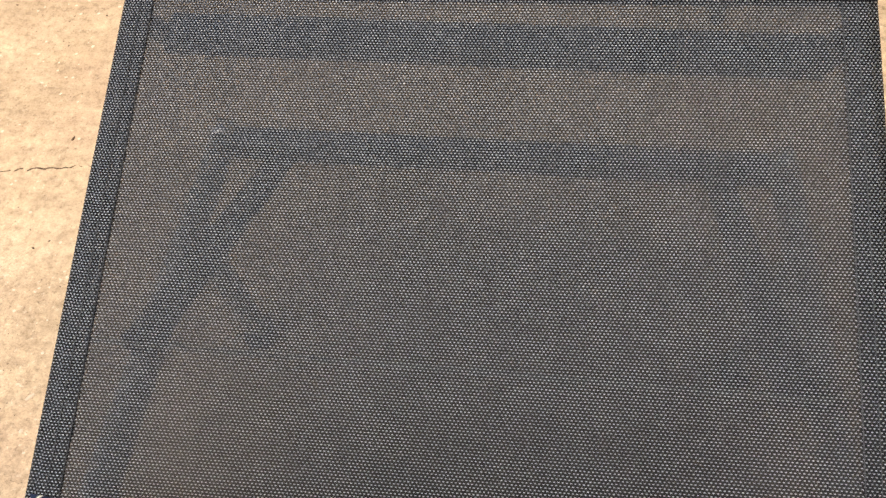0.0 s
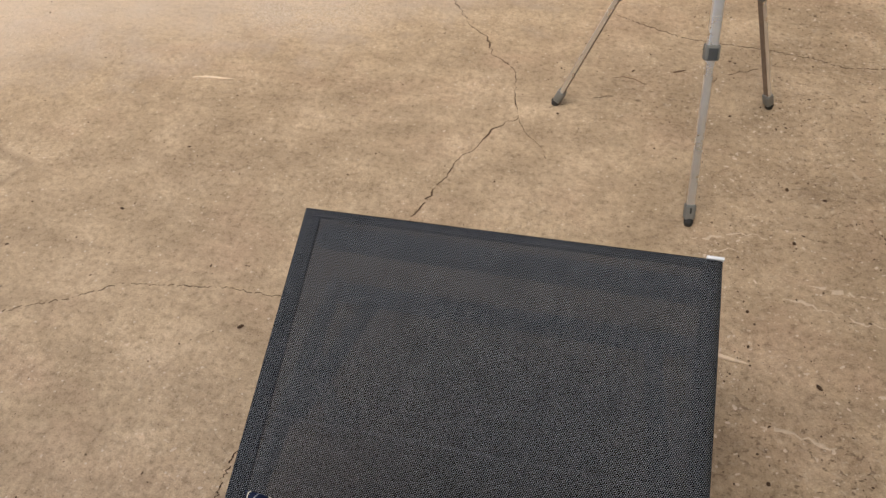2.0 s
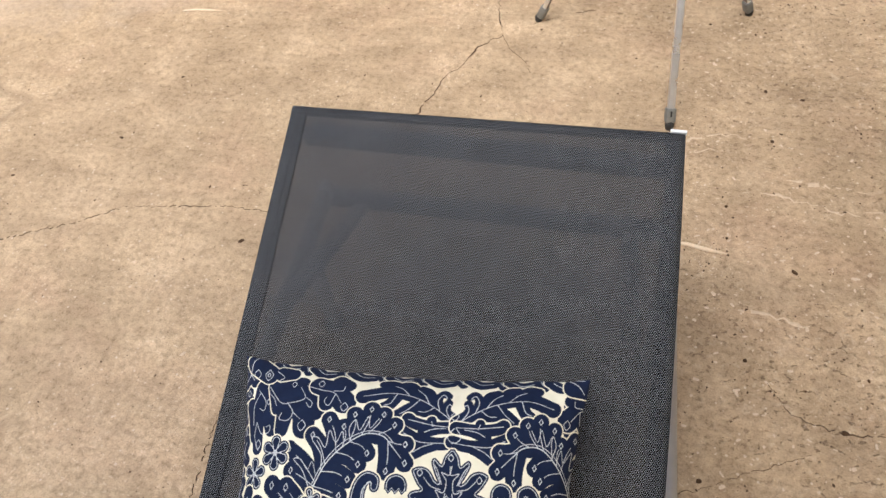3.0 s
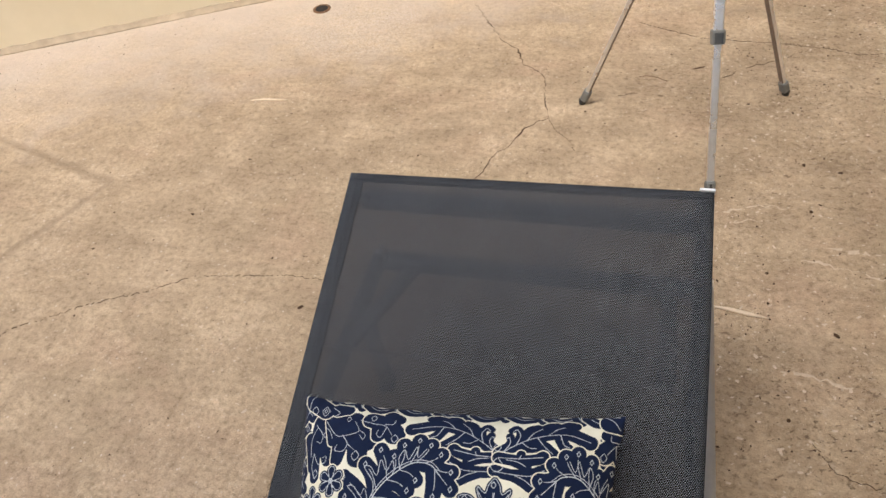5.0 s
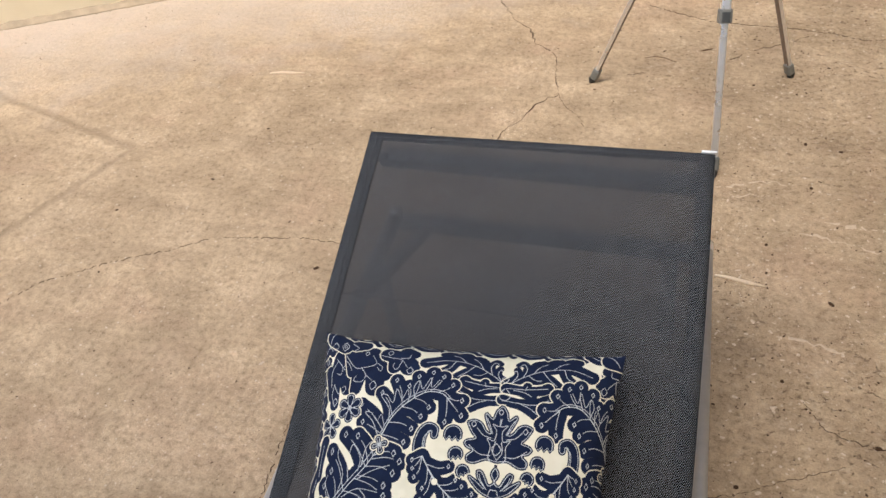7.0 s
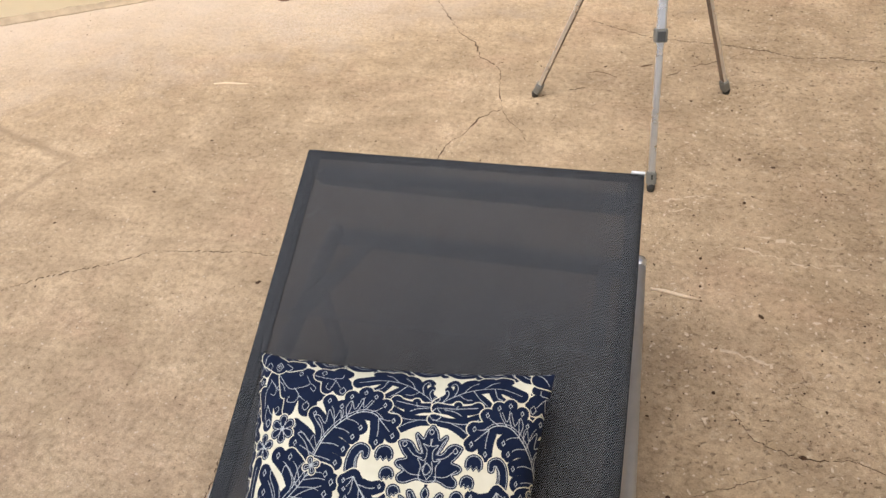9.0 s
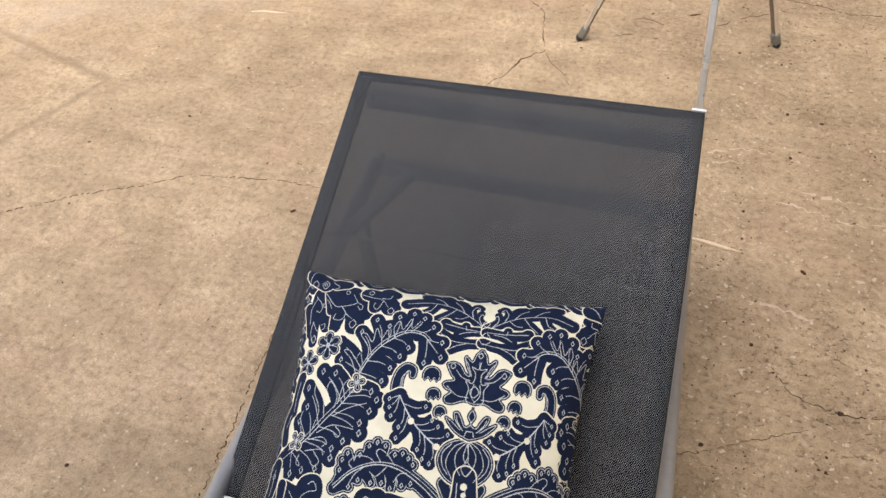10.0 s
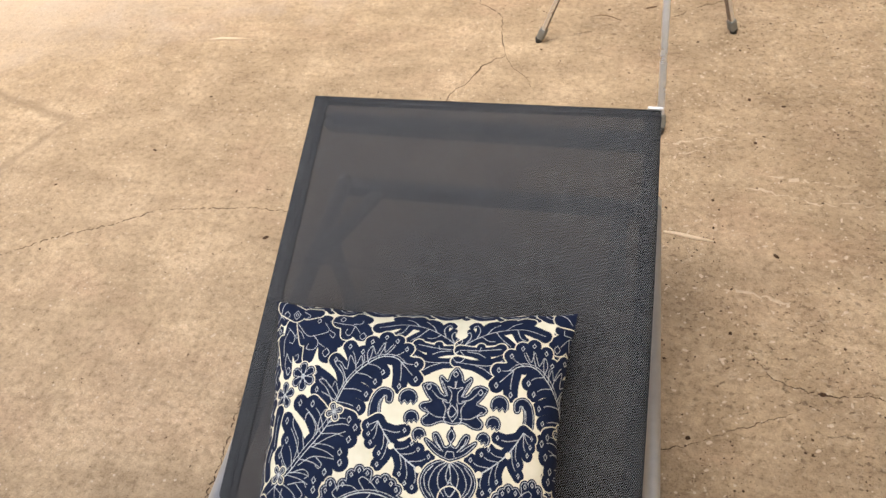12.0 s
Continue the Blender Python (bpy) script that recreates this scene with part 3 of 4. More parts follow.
        part("rail_cap", sweep_bm([at(0.561), at(0.564), at(0.566)], rounded_profile(0.0265, 0.0405, 0.0127, 5), scales=[1, 1, 0.8]), PLASTIC, lounger, "dark plastic end plug", smooth=True)
        for y0 in (0.42, -1.25):
            lean = 0.03 if y0 > 0 else -0.03
            x = rail_x(side, y0)
            part("leg", sweep_bm([(x, y0, 0.28), (x, y0 + lean, 0.015)], rounded_profile(0.024, 0.030, 0.008), (1, 0, 0)), RAIL, lounger)
            part("foot", box_bm((x - 0.016, y0 + lean - 0.02, 0), (x + 0.016, y0 + lean + 0.02, 0.03), 0.006), RUBBER, lounger)
        x = rail_x(side, -0.236)
        part("hinge", sweep_bm([(x - side * 0.022, -0.240, 0.284), (x, -0.240, 0.284)], circle(0.008, 12)), PLASTIC, lounger)
    # end crossbar, support frame under the backrest
    part("frame_crossbar", sweep_bm([(-0.318, 0.575, 0.262), (0.318, 0.575, 0.262)], rounded_profile(0.034, 0.034, 0.01)), ALU_SHADED, lounger)
    for x in (-0.25, 0.255):
        part("support_strut", sweep_bm([(x, 0.20, 0.43), (x, 0.55, 0.268)], rounded_profile(0.030, 0.016, 0.005)), ALU_SHADED, lounger)
    part("support_pivot", sweep_bm([(-0.29, 0.20, 0.43), (0.295, 0.20, 0.43)], circle(0.003, 8)), ALU, lounger, smooth=True)
    part("frame_crossbar", sweep_bm([(-0.283, -1.40, 0.285), (0.353, -1.40, 0.285)], rounded_profile(0.028, 0.028, 0.01)), ALU_SHADED, lounger)
    part("frame_crossbar", sweep_bm([(-0.304, -0.262, 0.278), (0.332, -0.262, 0.278)], circle(0.009, 10)), ALU_SHADED, lounger, smooth=True)

    def seat(s, t, out):
        return Vector((-0.291 + 0.018 * (0.26 - 1.13 * (t - 1)) + 0.607 * s - 0.005, -1.39 + 1.13 * t, 0.302 - 0.018 * 4 * s * (1 - s) + out))
    part("seat_sling", sheet(seat, 20, 20, 0.607, 1.13, 0.0009), SLING, lounger)
    return lounger


build_lounger()


# ---- the tripod ----
def build_tripod():
    hub = Vector((0.292, 1.484, 0.80))
    tripod = thing("tripod", "silver aluminium camera tripod with grey plastic clamps and feet", "tripod", at=(0.292, 1.484, 0))
    feet = (Vector((0.349, 1.168, 0)), Vector((-0.030, 1.592, 0)), Vector((0.559, 1.690, 0)))
    for f in feet:
        inward = Vector((hub.x - f.x, hub.y - f.y, 0)).normalized()
        pivot = hub - inward * 0.035
        d = (pivot - f).normalized()
        out = (-inward - d * (-inward).dot(d)).normalized()
        q = lambda dist, off=0.0: f + d * dist + out * off
        span = (pivot - f).length
        leg = part("leg", sweep_bm([q(0.03), q(0.44)], rounded_profile(0.0185, 0.013, 0.0035), out), ALU, tripod, "lower leg tube of brushed aluminium")
        part("rib", sweep_bm([q(0.06, 0.0066), q(0.40, 0.0066)], rounded_profile(0.006, 0.0016, 0.0006, 2), out), ALU, leg)
        # flat strip on the solid tube, its colour giving the hollow's shade
        part("shade_strip", sweep_bm([q(0.056, -0.0062), q(0.40, -0.0062)], rounded_profile(0.0176, 0.0016, 0.0004, 2), out), LEG_SHADE, leg, "strip coloured as the shade inside the hollow leg")
        upper = part("upper_leg", sweep_bm([q(0.40), q(span)], rounded_profile(0.0245, 0.018, 0.004), out), ALU, tripod, "upper leg tube of brushed aluminium")
        part("shade_strip", sweep_bm([q(0.44, -0.0087), q(span - 0.03, -0.0087)], rounded_profile(0.0232, 0.0016, 0.0004, 2), out), LEG_SHADE, upper, "strip coloured as the shade inside the hollow leg")
        clamp = part("clamp", sweep_bm([q(0.402), q(0.406), q(0.432), q(0.436)], rounded_profile(0.034, 0.027, 0.006), out, scales=[0.92, 1, 1, 0.92]), PLASTIC_LEG, tripod, "grey plastic leg clamp")
        part("lever", sweep_bm([q(0.405, 0.015), q(0.430, 0.0155)], rounded_profile(0.020, 0.005, 0.002), out), PLASTIC, clamp, "dark flip lever")
        foot = part("foot", sweep_bm([q(0.016), q(0.021), q(0.050), q(0.054)], rounded_profile(0.0265, 0.024, 0.007), out, scales=[0.8, 1, 1, 0.86]), PLASTIC_LEG, tripod, "grey plastic foot sleeve", smooth=False)
        # black bar in place of the slot's shaded depth
        part("slot", sweep_bm([q(0.034, 0.0115), q(0.048, 0.0115)], rounded_profile(0.004, 0.0020, 0.0005, 2), out), BLACK, foot)
        part("rubber_tip", sweep_bm([f + Vector((0, 0, 0.0)), f + Vector((0, 0, 0.010)), q(0.022)], circle(0.0115, 12), out, scales=[0.85, 1, 0.95]), RUBBER, foot, "dark rubber tip", smooth=True)
        mid = q(0.47)
        part("brace", sweep_bm([mid - out * 0.008, Vector((hub.x, hub.y, 0.60)) - inward * 0.015], rounded_profile(0.010, 0.004, 0.001), (0, 0, 1)), ALU, tripod, "thin flat spreader brace")
        part("pivot", sweep_bm([pivot - d * 0.02, pivot + d * 0.03], rounded_profile(0.034, 0.026, 0.006), out), PLASTIC, tripod)
    part("centre_column", sweep_bm([(hub.x, hub.y, 0.55), (hub.x, hub.y, 0.95)], circle(0.012, 16), (0, 1, 0)), ALU, tripod, smooth=True)
    part("column_collar", sweep_bm([(hub.x, hub.y, 0.585), (hub.x, hub.y, 0.615)], circle(0.02, 16), (0, 1, 0)), PLASTIC, tripod)
    part("hub", sweep_bm([(hub.x, hub.y, 0.77), (hub.x, hub.y, 0.78), (hub.x, hub.y, 0.83), (hub.x, hub.y, 0.845)], circle(0.036, 20), (0, 1, 0), scales=[0.8, 1, 1, 0.7]), PLASTIC, tripod)
    part("head", sweep_bm([(hub.x, hub.y, 0.95), (hub.x, hub.y, 0.96), (hub.x, hub.y, 0.99), (hub.x, hub.y, 1.0)], circle(0.03, 20), (0, 1, 0), scales=[0.6, 1, 1, 0.9]), PLASTIC, tripod)


build_tripod()


# ---- the cushion and its printed damask ----
CUSHION = 0.450


class Print:
    """Signed distances, in millimetres on the flat cloth: navy shapes (negative inside) and pale drawn lines."""

    def __init__(self, count):
        self.axis = np.linspace(-225, 225, count)
        self.navy = np.full((count, count), 30.0)
        self.pale = np.full((count, count), 30.0)
        self.flip = False

    def place(self, pts):
        """The print is mirrored about a line 68 mm from the middle of the cloth."""
        return [(136 - p[0], *p[1:]) if self.flip else tuple(p) for p in pts]

    def window(self, pts, reach):
        pts = np.array(pts, float)
        lo, hi = pts.min(0) - reach, pts.max(0) + reach
        i0, i1 = np.searchsorted(self.axis, (lo[0], hi[0]))
        j0, j1 = np.searchsorted(self.axis, (lo[1], hi[1]))
        return (slice(j0, j1), slice(i0, i1)), np.meshgrid(self.axis[i0:i1], self.axis[j0:j1])

    @staticmethod
    def curve(pts, steps=6):
        pts = [Vector((*p, 0)) for p in pts]
        if len(pts) == 2:
            return [tuple(pts[0].lerp(pts[1], k / 4)[:2]) for k in range(5)]
        ext = [2 * pts[0] - pts[1], *pts, 2 * pts[-1] - pts[-2]]
        out = []
        for a, b, c, d in zip(ext, ext[1:], ext[2:], ext[3:]):
            for k in range(steps):
                t = k / steps
                out.append(tuple((0.5 * (2 * b + (c - a) * t + (2 * a - 5 * b + 4 * c - d) * t * t + (3 * b - a - 3 * c + d) * t ** 3))[:2]))
        return out + [tuple(pts[-1][:2])]

    @staticmethod
    def tapered(x, y, way, r0, r1):
        far = np.full(x.shape, 60.0)
        k = len(way) - 1
        for n in range(k):
            (ax, ay), (bx, by) = way[n], way[n + 1]
            dx, dy = bx - ax, by - ay
            t = np.clip(((x - ax) * dx + (y - ay) * dy) / (dx * dx + dy * dy + 1e-9), 0, 1)
            r = r0 + (r1 - r0) * (n + t) / k
            far = np.minimum(far, np.hypot(x - ax - t * dx, y - ay - t * dy) - r)
        return far

    def lay(self, spot, shape, outlined):
        # the ink spreads a little, and a cream gap keeps each motif clear of the one under it
        shape = shape - (0.9 if outlined else 1.65)
        self.navy[spot] = np.minimum(np.maximum(self.navy[spot], 2.2 - shape), shape)
        self.pale[spot] = np.where(shape < 1.0, 30.0, self.pale[spot])
        if outlined:
            self.pale[spot] = np.minimum(self.pale[spot], np.abs(shape + 2.0) - 0.42)

    def draw(self, spot, x, y, way, half=0.48):
        self.pale[spot] = np.minimum(self.pale[spot], self.tapered(x, y, way, half, half * 0.8))


DAMASK = Print(760)


def clump(strokes, outlined=0):
    """Tapered strokes that run together into one navy motif."""
    ways = [(DAMASK.curve(DAMASK.place(pts)), r0, r1) for pts, r0, r1 in strokes]
    spot, (x, y) = DAMASK.window([p for way, _, _ in ways for p in way], max(max(r0, r1) for _, r0, r1 in ways) + 6)
    shape = np.full(x.shape, 60.0)
    for way, r0, r1 in ways:
        shape = np.minimum(shape, DAMASK.tapered(x, y, way, r0, r1))
    DAMASK.lay(spot, shape, outlined)


def closed(half):
    """An outlined motif that is the same on both sides of the axis."""
    way = DAMASK.curve(half, 3)
    way += [(136 - px, py) for px, py in reversed(way)]
    spot, (x, y) = DAMASK.window(way, 8)
    inside = np.zeros(x.shape, bool)
    for (ax, ay), (bx, by) in zip(way, way[1:] + way[:1]):
        if ay != by:
            inside ^= ((ay > y) != (by > y)) & (x < (bx - ax) * (y - ay) / (by - ay) + ax)
    rim = DAMASK.tapered(x, y, way + way[:1], 0, 0)
    DAMASK.lay(spot, np.where(inside, -rim, rim), 1)


def line(pts):
    way = DAMASK.curve(DAMASK.place(pts))
    spot, (x, y) = DAMASK.window(way, 4)
    DAMASK.draw(spot, x, y, way)


def both(pts):
    for side in (False, True):
        DAMASK.flip = side
        line(pts)
    DAMASK.flip = False


def ring(at, r):
    """A small drop drawn as a pointed ring."""
    line([(at[0], at[1] + r), (at[0] + r * 0.75, at[1]), (at[0], at[1] - r), (at[0] - r * 0.75, at[1]), (at[0], at[1] + r)])


def leaf(spine, tips, r0, r1, tip_r, outlined=0, ringed=1, broad=1.25):
    """A lobed leaf: a spine, and a rounded lobe to each tip, with veins and small drops at the ends."""
    way, ends = DAMASK.curve(DAMASK.place(spine)), DAMASK.place(tips)
    spot, (x, y) = DAMASK.window(list(way) + ends, tip_r + 8)
    shape = DAMASK.tapered(x, y, way, r0, r1)
    veins = []
    for tx, ty in ends:
        near = min(range(len(way)), key=lambda k: math.hypot(way[k][0] - tx, way[k][1] - ty))
        ax, ay = way[max(0, near - 3)]
        mx, my = way[near]
        mid = ((ax + mx) / 4 + tx / 2, (ay + my) / 4 + ty / 2)
        lobe = DAMASK.curve([(ax, ay), mid, (tx, ty)], 4)
        shape = np.minimum(shape, DAMASK.tapered(x, y, lobe, tip_r * broad, tip_r * (0.98 if ringed else 0.9)))
        if ringed:
            shape = np.minimum(shape, np.hypot(x - tx, y - ty) - tip_r)
        veins.append(lobe)
    DAMASK.lay(spot, shape, outlined)
    for lobe in veins if ringed or not outlined else ():
        if not outlined:
            DAMASK.draw(spot, x, y, lobe[: len(lobe) - (2 if ringed else 1)])
        if ringed:
            tip = lobe[-1]
            DAMASK.draw(spot, x, y, [(tip[0] + dx * tip_r * 0.36, tip[1] + dy * tip_r * 0.44) for dx, dy in ((0, 1), (0.8, 0), (0, -1), (-0.8, 0), (0, 1))], 0.5)
    if ringed or not outlined:
        DAMASK.draw(spot, x, y, way, 0.7)


def flower(at, petals, reach, petal_r, turn=0):
    (cx, cy), = DAMASK.place([at])
    spot, (x, y) = DAMASK.window([(cx, cy)], reach + petal_r + 6)
    shape = np.hypot(x - cx, y - cy) - petal_r * 0.7
    for k in range(petals):
        a = radians(turn + 360 * k / petals)
        tip = (cx + reach * math.cos(a), cy + reach * math.sin(a))
        petal = DAMASK.tapered(x, y, [(cx, cy), tip], petal_r * 0.4, petal_r)
        shape = np.minimum(shape, petal)
    DAMASK.lay(spot, shape, 1)
    for k in range(petals):
        a = radians(turn + 360 * (k + 0.5) / petals)
        DAMASK.draw(spot, x, y, [(cx, cy), (cx + reach * 0.7 * math.cos(a), cy + reach * 0.7 * math.sin(a))], 0.5)
    DAMASK.draw(spot, x, y, [(cx + petal_r * 0.5 * math.cos(k), cy + petal_r * 0.5 * math.sin(k)) for k in range(7)], 0.5)


def dot(at, r):
    """A cream spot left open in the navy."""
    (cx, cy), = DAMASK.place([at])
    spot, (x, y) = DAMASK.window([(cx, cy)], r + 3)
    DAMASK.navy[spot] = np.maximum(DAMASK.navy[spot], r - np.hypot(x - cx, y - cy))


def bud(at, r, lean):
    """A small tulip bud: a cup with a notched mouth below."""
    (cx, cy), = DAMASK.place([at])
    a = radians(-lean if DAMASK.flip else lean)
    spot, (x, y) = DAMASK.window([(cx, cy)], r * 1.6 + 4)
    u, v = (x - cx) * math.cos(a) + (y - cy) * math.sin(a), -(x - cx) * math.sin(a) + (y - cy) * math.cos(a)
    cup = np.hypot(u, np.where(v > 0, v, v * 0.62)) - r
    notch = -(v + r * 0.75) + r * 0.42 * np.abs(((u / r * 1.5 + 0.5) % 1.0) - 0.5) * 2
    DAMASK.lay(spot, np.maximum(cup, notch), 1)


def damask_half():
    """One half of the mirrored print, drawn left of its axis."""
    # sprigs in the upper corner
    clump([([(-186, 181),(-191, 151),(-184, 106)], 12, 7), ([(-205, 156),(-193, 119)], 9, 6), ([(-174, 175),(-172, 146),(-165, 130)], 10, 8)])
    line([(-195, 179),(-181, 165),(-182, 153),(-190, 155)])
    line([(-198, 133),(-201, 156),(-192, 175)])
    line([(-192, 137),(-180, 123),(-168, 126),(-168, 134),(-174, 132)])
    line([(-192, 137),(-192, 119),(-182, 103)])
    ring((-176, 165), 4)
    ring((-183, 110), 6)
    clump([([(-150, 190),(-148, 157),(-149, 130)], 15, 8), ([(-146, 177),(-123, 154),(-118, 135)], 15, 13), ([(-133, 188),(-111, 168),(-106, 156)], 13, 10), ([(-170, 186),(-162, 156)], 8, 6)])
    line([(-178, 185),(-158, 165),(-143, 165),(-124, 173),(-133, 188)])
    line([(-147, 165),(-137, 153),(-142, 142),(-155, 143),(-153, 151)])
    line([(-137, 153),(-125, 145)])
    line([(-163, 160),(-169, 170),(-178, 177)])
    line([(-122, 174),(-113, 168),(-115, 161),(-121, 167)])
    ring((-121, 137), 7)
    ring((-143, 191), 4)
    clump([([(-109, 193),(-88, 187),(-71, 171)], 11, 13), ([(-84, 202),(-69, 196)], 8, 6), ([(-96, 184),(-94, 168)], 9, 8)])
    line([(-125, 191),(-104, 187),(-87, 184),(-75, 170)])
    line([(-85, 183),(-90, 166),(-97, 170),(-96, 177)])
    line([(-88, 187),(-77, 188),(-75, 195)])
    ring((-70, 165), 6)
    ring((-107, 197), 5)
    # wing of the crest
    clump([([(66, 156),(45, 171),(19, 186),(-15, 193),(-49, 182)], 7, 8), ([(26, 181),(9, 169),(-3, 159)], 6.5, 6), ([(43, 172),(32, 166),(21, 167)], 5, 4),
           ([(-5, 191),(-14, 175),(-22, 168)], 6, 6), ([(1, 195),(-14, 206),(-28, 205)], 4.5, 4), ([(23, 188),(9, 204),(-2, 206)], 4.5, 3.5), ([(41, 176),(32, 195),(22, 201)], 5, 3.5),
           ([(47, 171),(43, 187),(49, 196),(55, 192)], 4, 3), ([(61, 160),(54, 173),(56, 182)], 4, 3.5)])
    line([(66, 154),(46, 170),(19, 185),(-15, 191),(-49, 183)])
    line([(21, 184),(11, 171),(-1, 161)])
    line([(39, 173),(30, 167),(21, 167)])
    line([(-8, 191),(-14, 176),(-22, 172)])
    line([(7, 189),(-3, 199),(-13, 203)])
    line([(33, 179),(26, 191),(16, 199)])
    line([(47, 169),(43, 184),(48, 194),(53, 190),(50, 186)])
    line([(64, 155),(55, 170),(57, 180),(62, 176)])
    clump([([(67, 149),(42, 147),(19, 151),(11, 156)], 6, 6), ([(49, 147),(38, 143),(32, 140)], 6, 6), ([(40, 149),(39, 156)], 4, 4), ([(70, 131),(49, 127),(25, 130),(6, 139)], 6, 6), ([(49, 127),(35, 121),(23, 114)], 5.5, 6)])
    line([(11, 155),(41, 150),(67, 149)])
    line([(32, 140),(42, 145),(57, 147)])
    line([(41, 149),(39, 155)])
    line([(8, 137),(26, 128),(51, 128),(70, 130)])
    line([(22, 115),(32, 122),(45, 127)])
    # arching leaf
    leaf([(-92, 66),(-81, 92),(-63, 114),(-38, 132),(-16, 131),(-3, 119)], [(-132, 107),(-125, 82),(-103, 126),(-85, 147),(-65, 139),(-54, 156),(-35, 165),(-19, 159),(-4, 146),(12, 123),(14, 101),(-7, 90),(-32, 109),(-41, 95),(-51, 77),(-59, 58)], 7, 5, 8.6)
    line([(-94, 69),(-84, 93),(-65, 118),(-39, 135),(-16, 135),(-2, 124)])
    line([(-86, 86),(-88, 103),(-103, 121),(-95, 123),(-84, 112),(-82, 133),(-72, 119),(-66, 133),(-62, 120)])
    line([(-55, 124),(-58, 138),(-52, 149),(-45, 136),(-37, 155),(-33, 140),(-24, 153)])
    line([(-96, 61),(-109, 83),(-123, 95),(-114, 96),(-103, 85),(-98, 94),(-91, 79)])
    # long leaf below it
    leaf([(-175, -48),(-151, -29),(-129, -3),(-108, 22),(-90, 53)], [(-149, 63),(-128, 62),(-169, 39),(-164, 13),(-173, -7),(-70, 42),(-60, 32),(-67, 16),(-77, -1),(-75, -14),(-95, -27),(-109, -38),(-108, -50),(-128, -66),(-149, -70),(-168, -76),(-195, -62)], 9, 6, 10.3)
    line([(-182, -46),(-155, -26),(-133, 0),(-113, 25),(-94, 56)])
    line([(-146, -16),(-142, 10),(-156, 33),(-154, 45),(-138, 31)])
    line([(-132, 2),(-137, 27),(-133, 50),(-118, 32),(-119, 15)])
    line([(-115, 21),(-112, 45),(-104, 55),(-100, 37)])
    line([(-156, -25),(-171, -5),(-170, 7)])
    line([(-164, -36),(-193, -16),(-209, 0)])
    line([(-118, 4),(-97, 17),(-73, 26)])
    line([(-137, -20),(-115, -8),(-84, -10)])
    line([(-110, -9),(-101, -17),(-104, -23),(-110, -19)])
    line([(-148, -30),(-127, -25),(-118, -32),(-124, -37)])
    line([(-150, -45),(-126, -41),(-119, -48)])
    line([(-136, -44),(-124, -56),(-130, -63),(-138, -59)])
    line([(-159, -50),(-161, -62),(-154, -65)])
    flower((-93, 52), 4, 8, 3.4, 20)
    flower((-170, -33), 4, 9, 3.6, 40)
    flower((-152, 101), 6, 14, 6.4, 35)
    flower((-183, 74), 5, 13, 6, 20)
    # scroll and its feathered stem
    clump([([(-18, 71),(-19, 79),(-28, 81),(-35, 71),(-36, 51),(-25, 30),(-9, 15)], 4.5, 10)], 1)
    line([(-23, 77),(-31, 68),(-31, 51),(-21, 34)])
    leaf([(-30, 42),(-10, 14),(11, -4),(37, -21)], [(-43, 36),(-41, 25),(-37, 14),(-24, 1),(-25, -13),(5, -23),(13, -34),(23, -38),(7, 32),(18, 16),(27, 9),(41, 1)], 8, 8, 6.6)
    line([(-28, 38),(-7, 12),(14, -7),(36, -21)])
    dot((-9, 11), 4.5)
    dot((29, -16), 4.5)
    bud((7, 75), 12, 0)
    bud((14, 49), 9.5, 10)
    bud((26, 28), 8.5, 20)
    # acanthus
    leaf([(-95, -86),(-73, -63),(-45, -50),(-15, -51),(17, -66),(46, -87),(62, -100)], [(-91, -63),(-90, -50),(-84, -41),(-67, -41),(-57, -28),(-47, -22),(-36, -25),(-22, -34),(-12, -31),(-4, -36),(3, -43),(-75, -82),(-64, -72),(-47, -73),(-33, -71),(-21, -76),(-7, -70),(4, -66)], 8, 10, 7, 1)
    line([(-97, -83),(-74, -60),(-45, -47),(-14, -47),(19, -62),(49, -83)])
    line([(-73, -60),(-80, -52),(-71, -43),(-56, -42),(-45, -48)])
    line([(-38, -46),(-46, -35),(-41, -30),(-29, -37),(-20, -47)])
    line([(-59, -55),(-69, -65),(-75, -78)])
    line([(-30, -51),(-36, -59),(-43, -66)])
    line([(-3, -54),(-12, -57),(-18, -68)])
    # stalk leaf, daisy and scrolls below
    clump([([(45, -59),(53, -74),(63, -91)], 8, 7), ([(56, -61),(52, -51)], 6, 6)], 1)
    ring((57, -61), 4)
    flower((-78, -109), 8, 11, 5.4, 0)
    clump([([(-50, -95),(-41, -108)], 13, 14), ([(-35, -91),(-27, -108)], 11, 14), ([(-19, -97),(-1, -99)], 14, 13), ([(5, -106),(25, -97)], 14, 10)])
    line([(-46, -114),(-53, -103),(-51, -91),(-43, -94),(-48, -100)])
    line([(-34, -112),(-39, -100),(-35, -91),(-28, -94),(-31, -101)])
    line([(-17, -110),(-17, -98),(-11, -93),(-5, -99),(-11, -103)])
    line([(6, -109),(8, -100),(20, -101),(27, -93)])
    clump([([(-144, -105),(-138, -87),(-123, -84),(-120, -98),(-134, -105)], 9, 8), ([(-141, -106),(-137, -128)], 9, 11), ([(-113, -124),(-106, -114)], 13, 11), ([(-172, -96),(-154, -101)], 9, 9)])
    line([(-138, -127),(-142, -107),(-132, -96),(-119, -92),(-125, -82),(-133, -86)])
    line([(-126, -126),(-122, -112),(-111, -108),(-106, -117),(-114, -118)])
    line([(-162, -98),(-153, -109),(-158, -121)])
    clump([([(-192, -104),(-174, -134)], 10, 13), ([(-163, -123),(-153, -132)], 8, 8)])
    line([(-192, -110),(-178, -123),(-179, -133)])
